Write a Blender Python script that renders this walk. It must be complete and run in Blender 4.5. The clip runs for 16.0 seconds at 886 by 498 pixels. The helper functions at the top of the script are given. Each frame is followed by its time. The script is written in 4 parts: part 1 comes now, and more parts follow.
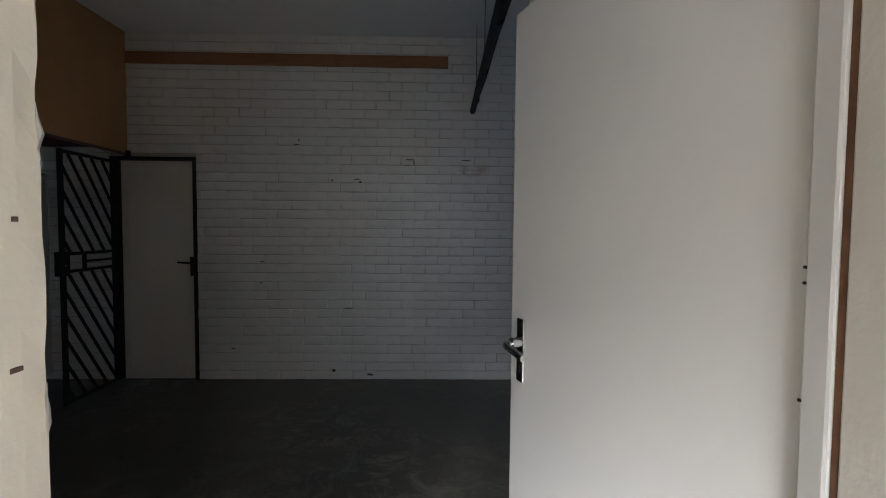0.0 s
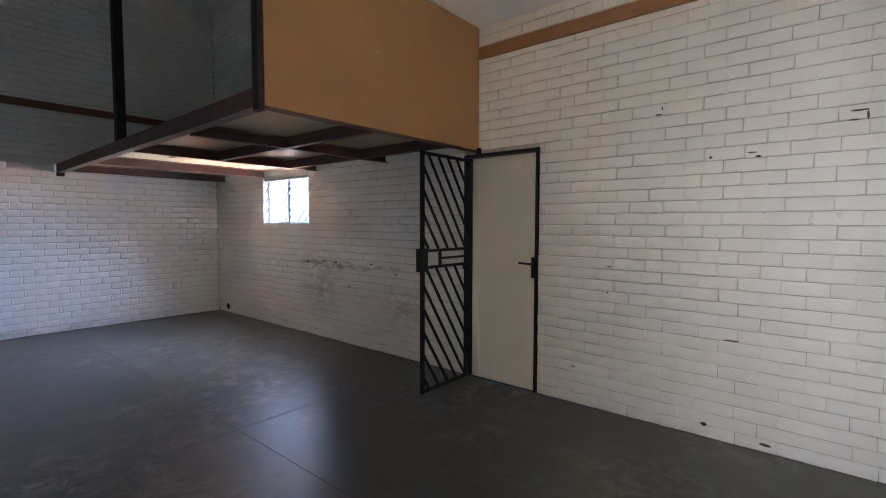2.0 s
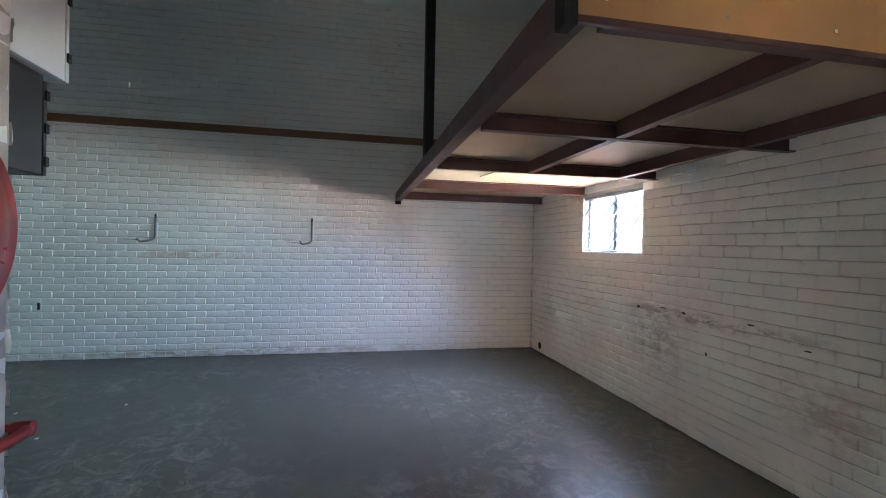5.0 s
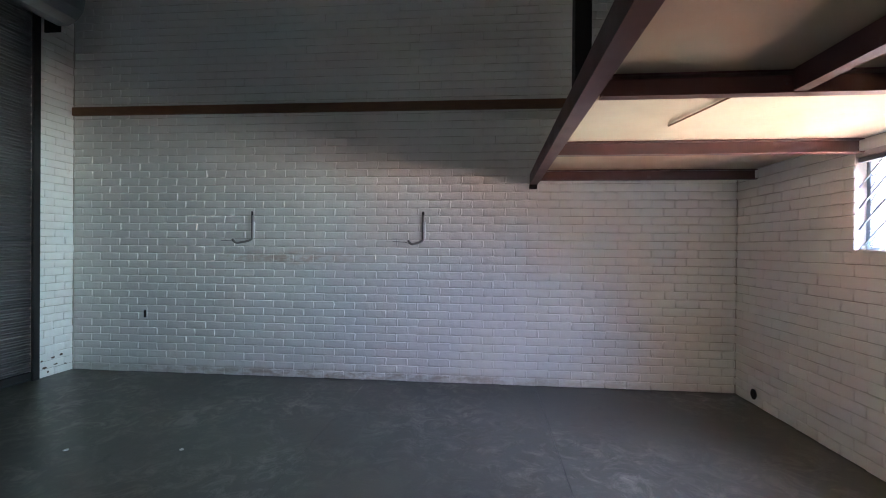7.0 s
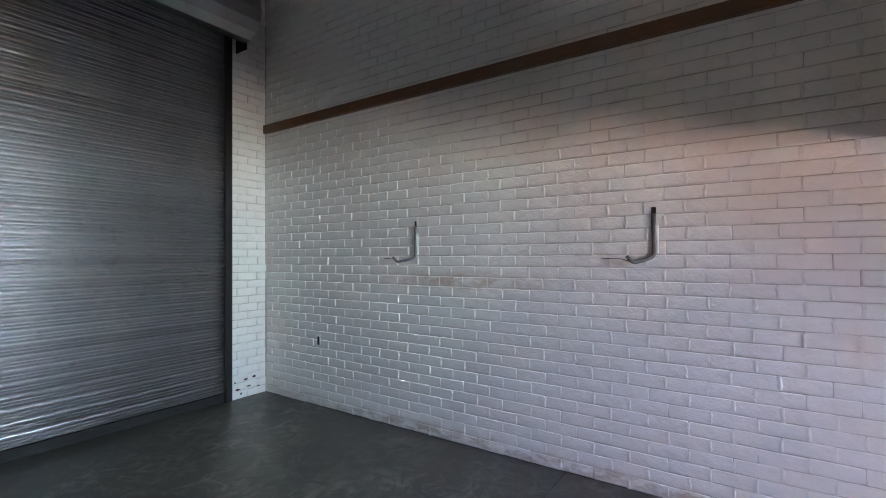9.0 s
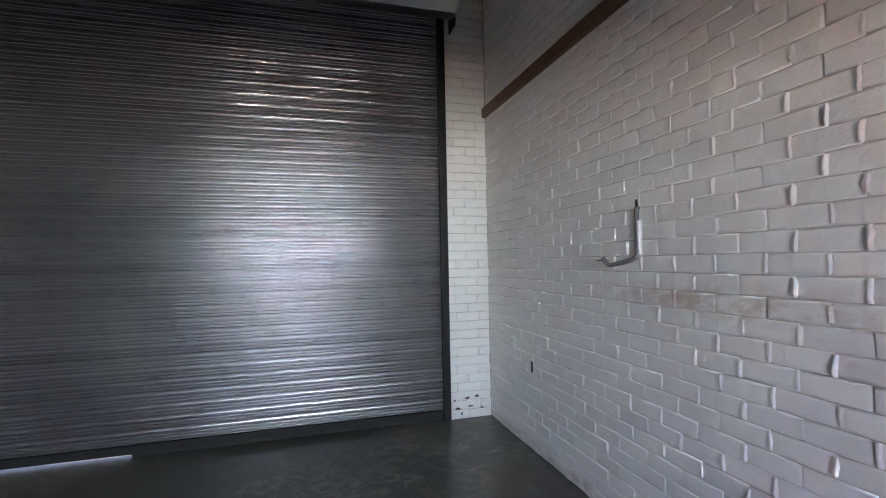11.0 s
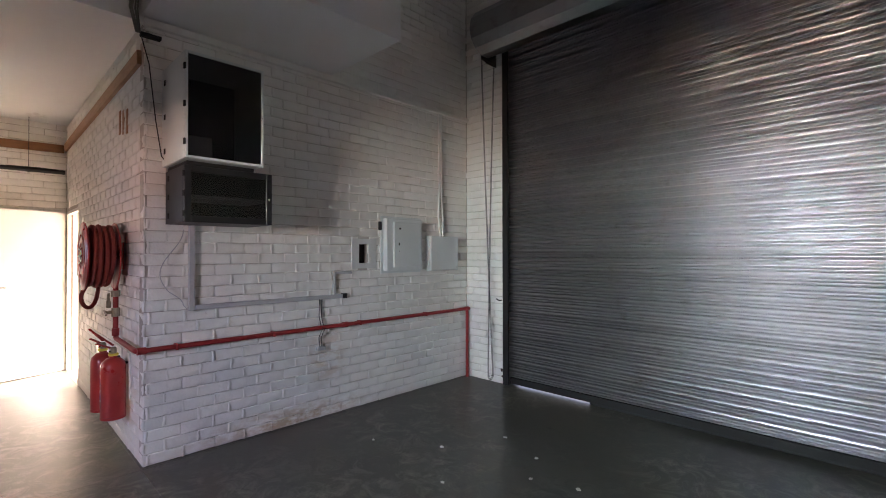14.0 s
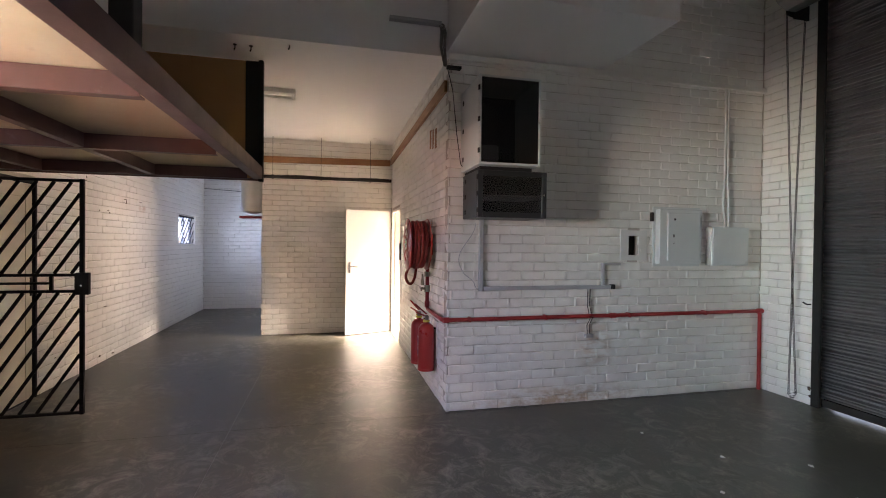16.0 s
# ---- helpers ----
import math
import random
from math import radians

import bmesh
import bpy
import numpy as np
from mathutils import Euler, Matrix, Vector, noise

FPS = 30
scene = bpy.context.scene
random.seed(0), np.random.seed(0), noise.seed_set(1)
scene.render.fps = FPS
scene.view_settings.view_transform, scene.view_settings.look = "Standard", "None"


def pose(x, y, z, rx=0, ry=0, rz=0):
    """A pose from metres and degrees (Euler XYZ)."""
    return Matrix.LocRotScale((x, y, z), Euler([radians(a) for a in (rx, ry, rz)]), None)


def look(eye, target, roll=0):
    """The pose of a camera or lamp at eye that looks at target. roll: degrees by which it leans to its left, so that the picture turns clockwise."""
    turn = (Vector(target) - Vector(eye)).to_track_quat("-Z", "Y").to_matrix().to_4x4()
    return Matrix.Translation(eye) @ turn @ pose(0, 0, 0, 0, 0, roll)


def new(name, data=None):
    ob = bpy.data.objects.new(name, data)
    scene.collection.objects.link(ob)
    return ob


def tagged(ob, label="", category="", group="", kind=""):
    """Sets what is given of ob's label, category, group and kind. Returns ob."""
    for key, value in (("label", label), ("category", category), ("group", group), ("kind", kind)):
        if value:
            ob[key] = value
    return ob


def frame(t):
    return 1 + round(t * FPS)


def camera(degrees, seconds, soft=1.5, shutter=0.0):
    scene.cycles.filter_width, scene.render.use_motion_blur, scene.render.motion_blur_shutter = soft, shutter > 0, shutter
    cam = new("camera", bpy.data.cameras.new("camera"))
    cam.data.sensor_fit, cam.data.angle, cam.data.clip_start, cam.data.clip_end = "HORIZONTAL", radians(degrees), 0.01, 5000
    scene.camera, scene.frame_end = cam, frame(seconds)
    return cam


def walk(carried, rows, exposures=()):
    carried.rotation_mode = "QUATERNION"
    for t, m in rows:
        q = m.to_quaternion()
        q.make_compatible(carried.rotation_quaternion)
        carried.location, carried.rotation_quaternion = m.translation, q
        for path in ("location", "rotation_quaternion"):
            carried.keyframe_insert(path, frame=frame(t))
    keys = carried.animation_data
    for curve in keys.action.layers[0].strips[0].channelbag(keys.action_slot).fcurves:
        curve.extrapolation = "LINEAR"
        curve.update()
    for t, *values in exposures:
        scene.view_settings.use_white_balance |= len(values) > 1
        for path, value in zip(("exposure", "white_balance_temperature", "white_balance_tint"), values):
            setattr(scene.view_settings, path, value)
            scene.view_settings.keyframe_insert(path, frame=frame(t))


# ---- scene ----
# ---- camera and walk ----
cam = camera(87.8, 16.0, soft=1.0)
PATH = [
    (0, (0.631, -0.007, 1.468), (0.679, 1.99, 1.374), 0.5),
    (0.5, (0.584, 0.237, 1.458), (0.402, 2.226, 1.352), 0.3),
    (1, (0.482, 0.451, 1.435), (-0.021, 2.384, 1.335), 0.5),
    (1.5, (0.418, 0.67, 1.445), (-0.492, 2.447, 1.336), 0.5),
    (2, (0.3, 0.852, 1.458), (-0.978, 2.387, 1.348), 0.1),
    (2.5, (0.21, 1.041, 1.511), (-1.394, 2.233, 1.424), -0.2),
    (3, (0.08, 1.182, 1.523), (-1.694, 2.101, 1.441), 0.3),
    (3.5, (-0.176, 1.3, 1.54), (-2.006, 2.104, 1.481), 0.7),
    (3.7, (-0.3, 1.358, 1.536), (-2.147, 2.123, 1.477), 0.8),
    (5.8, (-1.575, 1.799, 1.481), (-3.567, 1.977, 1.477), 1.2),
    (6, (-1.738, 1.825, 1.484), (-3.733, 1.957, 1.471), 1.2),
    (6.5, (-2.172, 1.82, 1.501), (-4.172, 1.821, 1.477), 0.9),
    (7, (-2.618, 1.855, 1.462), (-4.609, 1.663, 1.453), 0.5),
    (7.5, (-3.016, 1.829, 1.48), (-4.977, 1.434, 1.481), 0.2),
    (8, (-3.49, 1.818, 1.529), (-5.384, 1.176, 1.534), 0.0),
    (8.5, (-3.931, 1.788, 1.542), (-5.726, 0.906, 1.558), -0.1),
    (11, (-5.851, 1.321, 1.532), (-6.405, -0.601, 1.582), -1.1),
    (11.5, (-6.104, 1.24, 1.561), (-6.341, -0.745, 1.603), -0.7),
    (12, (-6.235, 1.148, 1.579), (-6.129, -0.849, 1.621), -0.3),
    (12.5, (-6.402, 1.097, 1.576), (-5.9, -0.838, 1.621), -0.3),
    (13, (-6.583, 1.119, 1.568), (-5.767, -0.707, 1.607), 0.3),
    (13.5, (-6.627, 1.266, 1.54), (-5.539, -0.412, 1.574), -0.1),
    (14, (-6.683, 1.404, 1.54), (-5.279, -0.021, 1.557), -0.1),
    (14.5, (-6.74, 1.449, 1.534), (-5.104, 0.297, 1.535), 0.5),
    (15, (-6.814, 1.467, 1.524), (-5.022, 0.58, 1.509), 0.8),
    (15.5, (-6.86, 1.506, 1.519), (-4.969, 0.855, 1.499), 0.7),
    (16, (-6.856, 1.58, 1.532), (-4.913, 1.108, 1.509), 0.6),
]
EXPOSURE = [(0.0, -0.85, 5250, 11), (0.5, -0.55, 5250, 11), (1.0, 0.6, 5350, 13), (1.5, 1.3, 5500, 16), (2.0, 1.5, 5600, 14), (2.5, 1.6, 5600, 12), (3.5, 1.8, 5550, 9),
            (6.0, 1.85, 5800, 11), (6.5, 1.8, 5850, 13), (7.0, 1.45, 5900, 16), (7.5, 1.6, 6000, 18), (8.5, 1.75, 6200, 22), (11.0, 1.65, 6500, 31), (12.0, 1.6, 6700, 33), (13.0, 1.65, 6700, 31),
            (14.0, 1.8, 6900, 29), (14.5, 1.8, 7100, 30), (16.0, 1.8, 7100, 26)]
walk(cam, [(t, look(eye, target, roll)) for t, eye, target, roll in PATH], EXPOSURE)

# ---- world, sun, window light ----
scene.cycles.max_bounces, scene.cycles.diffuse_bounces = 14, 10
world = bpy.data.worlds.new("sky")
scene.world = world
world.use_nodes = True
sky = world.node_tree.nodes.new("ShaderNodeTexSky")
sky.sky_type, sky.sun_disc = "NISHITA", False
sky.sun_elevation, sky.sun_rotation = radians(51), radians(110)
world.node_tree.links.new(sky.outputs[0], world.node_tree.nodes["Background"].inputs[0])
world.node_tree.nodes["Background"].inputs[1].default_value = 0.1

sun_data = bpy.data.lights.new("sun", "SUN")
sun_data.energy, sun_data.angle, sun_data.color = 3.5, radians(0.5), (1.0, 0.95, 0.86)
sun = new("sun", sun_data)
sun.matrix_world = look((38, -11, 50), (0, 3, 0))


def window_lamp(name, eye, target, sx, sy, watts, colour, spread=180):
    data = bpy.data.lights.new(name, "AREA")
    data.shape, data.size, data.size_y = "RECTANGLE", sx, sy
    data.energy, data.color, data.spread = watts, colour, radians(spread)
    lamp = new(name, data)
    lamp.matrix_world = look(eye, target)
    return lamp


# sky, greenery and sunlit paving before the north window, each from its own slant
window_lamp("window_sky_light", (-5.49, 4.74, 1.86), (-5.49, 3.20, 0.52), 1.30, 0.66, 50, (0.58, 0.70, 1.0), 108)
window_lamp("window_garden_light", (-5.49, 4.72, 1.775), (-5.49, 0.53, 1.85), 1.25, 0.66, 16, (0.54, 1.0, 0.90), 66)
window_lamp("window_ground_light", (-5.49, 4.74, 1.68), (-5.49, 3.20, 2.70), 1.30, 0.66, 31, (1.0, 0.55, 0.38), 104)
window_lamp("small_window_light", (3.27, 4.68, 1.74), (3.27, 2.54, 1.2), 1.20, 0.60, 15, (0.50, 0.68, 1.0))
# added lamp in an assumed, unseen window that lights the doorway
window_lamp("front_room_added_light", (0.5, -2.86, 1.75), (0.6, 0.9, 0.0), 2.3, 1.3, 66, (1.0, 0.93, 0.82))
# second added lamp: stands in for sun on the front room's unseen floor
window_lamp("front_room_added_sun", (0.5, -2.84, 1.75), (1.3, -0.7, 0.0), 2.3, 1.3, 240, (1.0, 0.91, 0.78), 50)


# ---- materials ----
def node(tree, kind, **sets):
    n = tree.nodes.new(kind)
    for key, value in sets.items():
        n.inputs[key].default_value = value
    return n


def ramp(tree, source, lo, hi):
    n = tree.nodes.new("ShaderNodeMapRange")
    n.inputs["From Min"].default_value, n.inputs["From Max"].default_value = lo, hi
    tree.links.new(source, n.inputs["Value"])
    return n.outputs["Result"]


def mixed(tree, fac, a, b):
    n = tree.nodes.new("ShaderNodeMix")
    n.data_type = "RGBA"
    tree.links.new(fac, n.inputs["Factor"])
    for socket, v in ((n.inputs["A"], a), (n.inputs["B"], b)):
        if isinstance(v, tuple):
            socket.default_value = (*v, 1)
        else:
            tree.links.new(v, socket)
    return n.outputs["Result"]


def material(name, base, second=None, rough=0.6, metal=0.0, scale=3.0, grain=120.0, bump=0.1, dirt=None,
             dirt_at=(0.62, 0.75), dirt_scale=7.0, stretch=(1, 1, 1), rough_var=0.12, spots=(), coat=0.0, vary=0.0, lumps=0.0, dirt_rough=0.68, scuff=None):
    """Base and second colour blended by broad noise, sparse dirt, fine bump and uneven gloss."""
    m = bpy.data.materials.new(name)
    m.use_nodes = True
    t = m.node_tree
    bsdf = t.nodes["Principled BSDF"]
    geo = t.nodes.new("ShaderNodeNewGeometry")
    pos = t.nodes.new("ShaderNodeVectorMath")
    pos.operation = "MULTIPLY"
    pos.inputs[1].default_value = stretch
    t.links.new(geo.outputs["Position"], pos.inputs[0])
    broad = node(t, "ShaderNodeTexNoise", Scale=scale, Detail=6.0, Roughness=0.6)
    fine = node(t, "ShaderNodeTexNoise", Scale=grain, Detail=3.0)
    for n in (broad, fine):
        t.links.new(pos.outputs[0], n.inputs["Vector"])
    colour = mixed(t, ramp(t, broad.outputs["Fac"], 0.22, 0.80), base, second or tuple(c * 0.86 for c in base))
    if dirt:
        d = node(t, "ShaderNodeTexNoise", Scale=dirt_scale, Detail=9.0, Roughness=dirt_rough)
        t.links.new(pos.outputs[0], d.inputs["Vector"])
        colour = mixed(t, ramp(t, d.outputs["Fac"], *dirt_at), colour, dirt)
    if scuff:
        # pale trodden patches broken up by fine scratches
        area = node(t, "ShaderNodeTexNoise", Scale=0.55, Detail=3.0, Roughness=0.5)
        mark = node(t, "ShaderNodeTexNoise", Scale=5.0, Detail=10.0, Roughness=0.78, Distortion=1.2)
        for n in (area, mark):
            t.links.new(pos.outputs[0], n.inputs["Vector"])
        both = t.nodes.new("ShaderNodeMath")
        both.operation = "MULTIPLY"
        t.links.new(ramp(t, area.outputs["Fac"], 0.40, 0.62), both.inputs[0])
        t.links.new(ramp(t, mark.outputs["Fac"], 0.47, 0.66), both.inputs[1])
        colour = mixed(t, both.outputs[0], colour, scuff)
    for centre, size, tone in spots:
        near = t.nodes.new("ShaderNodeVectorMath")
        near.operation = "SUBTRACT"
        near.inputs[1].default_value = centre
        t.links.new(geo.outputs["Position"], near.inputs[0])
        shrink = t.nodes.new("ShaderNodeVectorMath")
        shrink.operation = "DIVIDE"
        shrink.inputs[1].default_value = size
        t.links.new(near.outputs[0], shrink.inputs[0])
        length = t.nodes.new("ShaderNodeVectorMath")
        length.operation = "LENGTH"
        t.links.new(shrink.outputs[0], length.inputs[0])
        inside = ramp(t, length.outputs["Value"], 1.0, 0.2)
        rag = node(t, "ShaderNodeTexNoise", Scale=9.0, Detail=8.0, Roughness=0.7)
        squash = t.nodes.new("ShaderNodeVectorMath")
        squash.operation = "MULTIPLY"
        squash.inputs[1].default_value = (0.7, 0.7, 1.6)
        t.links.new(geo.outputs["Position"], squash.inputs[0])
        t.links.new(squash.outputs[0], rag.inputs["Vector"])
        both = t.nodes.new("ShaderNodeMath")
        both.operation = "MULTIPLY"
        t.links.new(inside, both.inputs[0])
        t.links.new(ramp(t, rag.outputs["Fac"], 0.42, 0.58), both.inputs[1])
        colour = mixed(t, both.outputs[0], colour, tone)
    if vary:
        info = t.nodes.new("ShaderNodeObjectInfo")
        shade = t.nodes.new("ShaderNodeHueSaturation")
        t.links.new(ramp(t, info.outputs["Random"], -0.5 / vary + 0.5, 0.5 / vary + 0.5), shade.inputs["Value"])
        t.links.new(colour, shade.inputs["Color"])
        span = shade.inputs["Value"].links[0].from_node
        span.inputs["From Min"].default_value, span.inputs["From Max"].default_value = 0.0, 1.0
        span.inputs["To Min"].default_value, span.inputs["To Max"].default_value = 1.0 - vary, 1.0 + vary
        colour = shade.outputs["Color"]
    t.links.new(colour, bsdf.inputs["Base Color"])
    r = t.nodes.new("ShaderNodeMapRange")
    r.inputs["To Min"].default_value, r.inputs["To Max"].default_value = max(0.03, rough - rough_var), min(1.0, rough + rough_var)
    t.links.new(broad.outputs["Fac"], r.inputs["Value"])
    t.links.new(r.outputs["Result"], bsdf.inputs["Roughness"])
    bsdf.inputs["Metallic"].default_value = metal
    bsdf.inputs["Coat Weight"].default_value = coat
    if bump:
        b = node(t, "ShaderNodeBump", Strength=bump, Distance=0.004)
        t.links.new(fine.outputs["Fac"], b.inputs["Height"])
        if lumps:
            lump = node(t, "ShaderNodeTexNoise", Scale=15.0, Detail=2.5, Roughness=0.5)
            t.links.new(pos.outputs[0], lump.inputs["Vector"])
            c = node(t, "ShaderNodeBump", Strength=lumps, Distance=0.03)
            t.links.new(lump.outputs["Fac"], c.inputs["Height"])
            t.links.new(c.outputs["Normal"], b.inputs["Normal"])
        t.links.new(b.outputs["Normal"], bsdf.inputs["Normal"])
    return m


WHITE = material("white_wall_paint", (0.86, 0.84, 0.80), (0.79, 0.77, 0.72), rough=0.52, scale=1.3, grain=60, bump=0.35,
                 dirt=(0.34, 0.27, 0.20), dirt_at=(0.70, 0.80), dirt_scale=5.0, vary=0.03, lumps=0.24,
                 spots=[((-2.81, -0.6, 0.05), (0.2, 1.1, 0.16), (0.52, 0.40, 0.29)), ((-2.81, -0.95, 0.55), (0.2, 0.25, 0.35), (0.62, 0.50, 0.40)),
                        ((-7.55, -0.3, 1.33), (0.2, 1.2, 0.10), (0.62, 0.50, 0.42)), ((-7.55, 0.2, 0.05), (0.2, 4.0, 0.07), (0.50, 0.42, 0.34))])
WHITE_NORTH = material("scuffed_white_wall_paint", (0.86, 0.83, 0.78), (0.79, 0.76, 0.70), rough=0.52, scale=1.3, grain=60,
                       bump=0.35, dirt=(0.30, 0.22, 0.16), dirt_at=(0.69, 0.78), dirt_scale=5.0, vary=0.03, lumps=0.24,
                       spots=[((-4.70, 4.37, 0.72), (0.55, 0.3, 0.45), (0.50, 0.46, 0.42)),
                              ((-4.1, 4.37, 0.95), (1.2, 0.3, 0.07), (0.30, 0.25, 0.22)),
                              ((-3.2, 4.37, 0.55), (0.5, 0.3, 0.3), (0.58, 0.52, 0.47)),
                              ((1.02, 4.37, 2.03), (0.16, 0.3, 0.09), (0.50, 0.28, 0.18))])
PLASTER = material("cream_plaster", (0.72, 0.68, 0.60), (0.66, 0.62, 0.54), rough=0.7, scale=1.5, grain=90, bump=0.2,
                   dirt=(0.40, 0.33, 0.27), dirt_at=(0.72, 0.82))
CEILING = material("white_ceiling_paint", (0.85, 0.85, 0.84), (0.79, 0.79, 0.78), rough=0.8, scale=0.9, grain=50, bump=0.2,
                   dirt=(0.42, 0.38, 0.33), dirt_at=(0.68, 0.84), dirt_scale=2.0)
FLOOR = material("worn_grey_concrete", (0.034, 0.032, 0.026), (0.088, 0.082, 0.062), rough=0.37, scale=1.6, grain=45, bump=0.14, rough_var=0.09,
                 dirt=(0.020, 0.019, 0.016), dirt_at=(0.60, 0.74), dirt_scale=5.0, dirt_rough=0.62, vary=0.10, scuff=(0.24, 0.225, 0.185),
                 spots=[((-6.0, 2.2, 0.0), (1.3, 1.6, 1.0), (0.072, 0.070, 0.060)), ((-4.6, 2.6, 0.0), (1.0, 1.2, 1.0), (0.070, 0.068, 0.058)),
                        ((-4.6, -1.2, 0.0), (1.2, 1.0, 1.0), (0.072, 0.070, 0.060))])
# pale so that the unseen front room floor throws light upwards
BOUNCE_FLOOR = material("pale_bounce_floor", (0.66, 0.62, 0.55), (0.60, 0.56, 0.49), rough=0.35, scale=2.0, grain=90, bump=0.05)
JOINT = material("dark_joint_filler", (0.03, 0.03, 0.03), rough=0.9)
# darker than the paint: dust plus the shade of raked joints in the colour
MORTAR = material("dusty_shaded_mortar", (0.56, 0.52, 0.47), (0.42, 0.38, 0.33), rough=0.8, scale=3.0, grain=80, bump=0.3)
WOOD = material("varnished_pine", (0.36, 0.17, 0.07), (0.26, 0.11, 0.045), rough=0.5, scale=6, grain=80, stretch=(1, 1, 6), bump=0.15)
# also colours the strip that carries the shade of the door frame's gap
WOOD_DARK = material("dark_stained_pine", (0.20, 0.10, 0.045), (0.13, 0.06, 0.03), rough=0.5, scale=6, grain=80, stretch=(1, 1, 6), bump=0.15)
BOARD = material("brown_hardboard", (0.42, 0.22, 0.085), (0.36, 0.185, 0.07), rough=0.62, scale=2.0, grain=200, bump=0.15,
                 dirt=(0.30, 0.15, 0.06), dirt_at=(0.64, 0.80))
DECK = material("raw_chipboard", (0.46, 0.36, 0.25), (0.39, 0.30, 0.21), rough=0.75, scale=2.5, grain=260, bump=0.2,
                dirt=(0.28, 0.22, 0.17), dirt_at=(0.62, 0.82))
OXIDE = material("red_oxide_steel", (0.105, 0.042, 0.037), (0.070, 0.030, 0.028), rough=0.45, scale=5, grain=150, bump=0.1,
                 dirt=(0.16, 0.13, 0.12), dirt_at=(0.62, 0.8))
BLACK = material("black_painted_steel", (0.008, 0.0075, 0.0075), (0.014, 0.012, 0.011), rough=0.74, scale=8, grain=150, bump=0.08,
                 dirt=(0.10, 0.05, 0.03), dirt_at=(0.68, 0.82))
GALV = material("galvanised_steel", (0.43, 0.43, 0.44), (0.34, 0.34, 0.35), rough=0.33, metal=1.0, scale=2.2, grain=12, bump=0.0,
                dirt=(0.24, 0.22, 0.20), dirt_at=(0.55, 0.85), rough_var=0.06, vary=0.10)
STUB = material("dull_grey_conduit", (0.20, 0.19, 0.18), (0.13, 0.12, 0.11), rough=0.5, metal=0.3, scale=9)
CHROME = material("polished_chrome", (0.75, 0.75, 0.76), rough=0.12, metal=1.0, bump=0.0, rough_var=0.04)
BRASS = material("aged_brass", (0.44, 0.40, 0.32), (0.28, 0.25, 0.20), rough=0.35, metal=1.0)
LEAF = material("off_white_door_paint", (0.74, 0.72, 0.68), (0.71, 0.69, 0.65), rough=0.42, scale=1.0, grain=150, bump=0.05,
                dirt=(0.45, 0.40, 0.35), dirt_at=(0.74, 0.80), dirt_scale=12)
DOOR_CREAM = material("worn_cream_door_paint", (0.80, 0.74, 0.63), (0.72, 0.66, 0.55), rough=0.5, scale=2.0, grain=120, bump=0.12,
                      dirt=(0.25, 0.16, 0.10), dirt_at=(0.68, 0.80), dirt_scale=5)
RED = material("red_enamel", (0.46, 0.030, 0.026), (0.38, 0.026, 0.024), rough=0.3, scale=5, grain=100, bump=0.04, coat=0.3,
               dirt=(0.20, 0.03, 0.03), dirt_at=(0.66, 0.82))
HOSE = material("red_rubber_hose", (0.36, 0.042, 0.028), (0.25, 0.03, 0.022), rough=0.55, scale=9, grain=150, bump=0.12)
PIPE_RED = material("red_pipe_paint", (0.40, 0.030, 0.030), (0.30, 0.024, 0.024), rough=0.4, scale=8, grain=120, bump=0.08)
PALE = material("white_powder_coat", (0.70, 0.73, 0.72), (0.64, 0.67, 0.66), rough=0.4, scale=2, grain=200, bump=0.03,
                dirt=(0.40, 0.38, 0.35), dirt_at=(0.70, 0.85))
GREY_PVC = material("greyed_plastic", (0.50, 0.50, 0.51), (0.42, 0.42, 0.43), rough=0.45, scale=6)
PVC = material("white_plastic", (0.74, 0.74, 0.72), (0.66, 0.66, 0.63), rough=0.4, scale=6)
DARKMETAL = material("black_powder_coat", (0.012, 0.012, 0.013), (0.018, 0.018, 0.020), rough=0.4, scale=4, grain=200, bump=0.03)
RUBBER = material("black_rubber", (0.016, 0.016, 0.016), rough=0.7, scale=10)
CHIP = material("bare_brick", (0.13, 0.085, 0.06), (0.06, 0.04, 0.03), rough=0.9, scale=40)
# near-black: puts the shade inside holes into the colour; also dark chips
SHADE_CHIP_BLACK = material("hole_shade_chip_black", (0.012, 0.011, 0.010), rough=0.9)
LABEL_W = material("printed_label_white", (0.75, 0.74, 0.70), rough=0.45, bump=0)
LABEL_B = material("printed_label_blue", (0.03, 0.06, 0.30), rough=0.45, bump=0)
YELLOW = material("yellow_tag", (0.70, 0.58, 0.08), rough=0.4, bump=0)
PAPER = material("paper", (0.72, 0.71, 0.66), rough=0.8, bump=0)
WINFRAME = material("pale_grey_window_steel", (0.24, 0.28, 0.31), (0.19, 0.22, 0.25), rough=0.45, scale=10)
PAVING = material("sunlit_paving", (0.36, 0.22, 0.15), (0.28, 0.17, 0.11), rough=0.85, scale=0.8, grain=20, bump=0.3)

GLASS = bpy.data.materials.new("clear_glass")
GLASS.use_nodes = True
g = GLASS.node_tree.nodes["Principled BSDF"]
g.inputs["Transmission Weight"].default_value, g.inputs["Roughness"].default_value = 1.0, 0.02
g.inputs["Base Color"].default_value = (0.93, 0.96, 0.96, 1)
TINTED = bpy.data.materials.new("smoked_glass")
TINTED.use_nodes = True
g = TINTED.node_tree.nodes["Principled BSDF"]
g.inputs["Transmission Weight"].default_value, g.inputs["Roughness"].default_value = 1.0, 0.03
g.inputs["Base Color"].default_value = (0.27, 0.27, 0.28, 1)


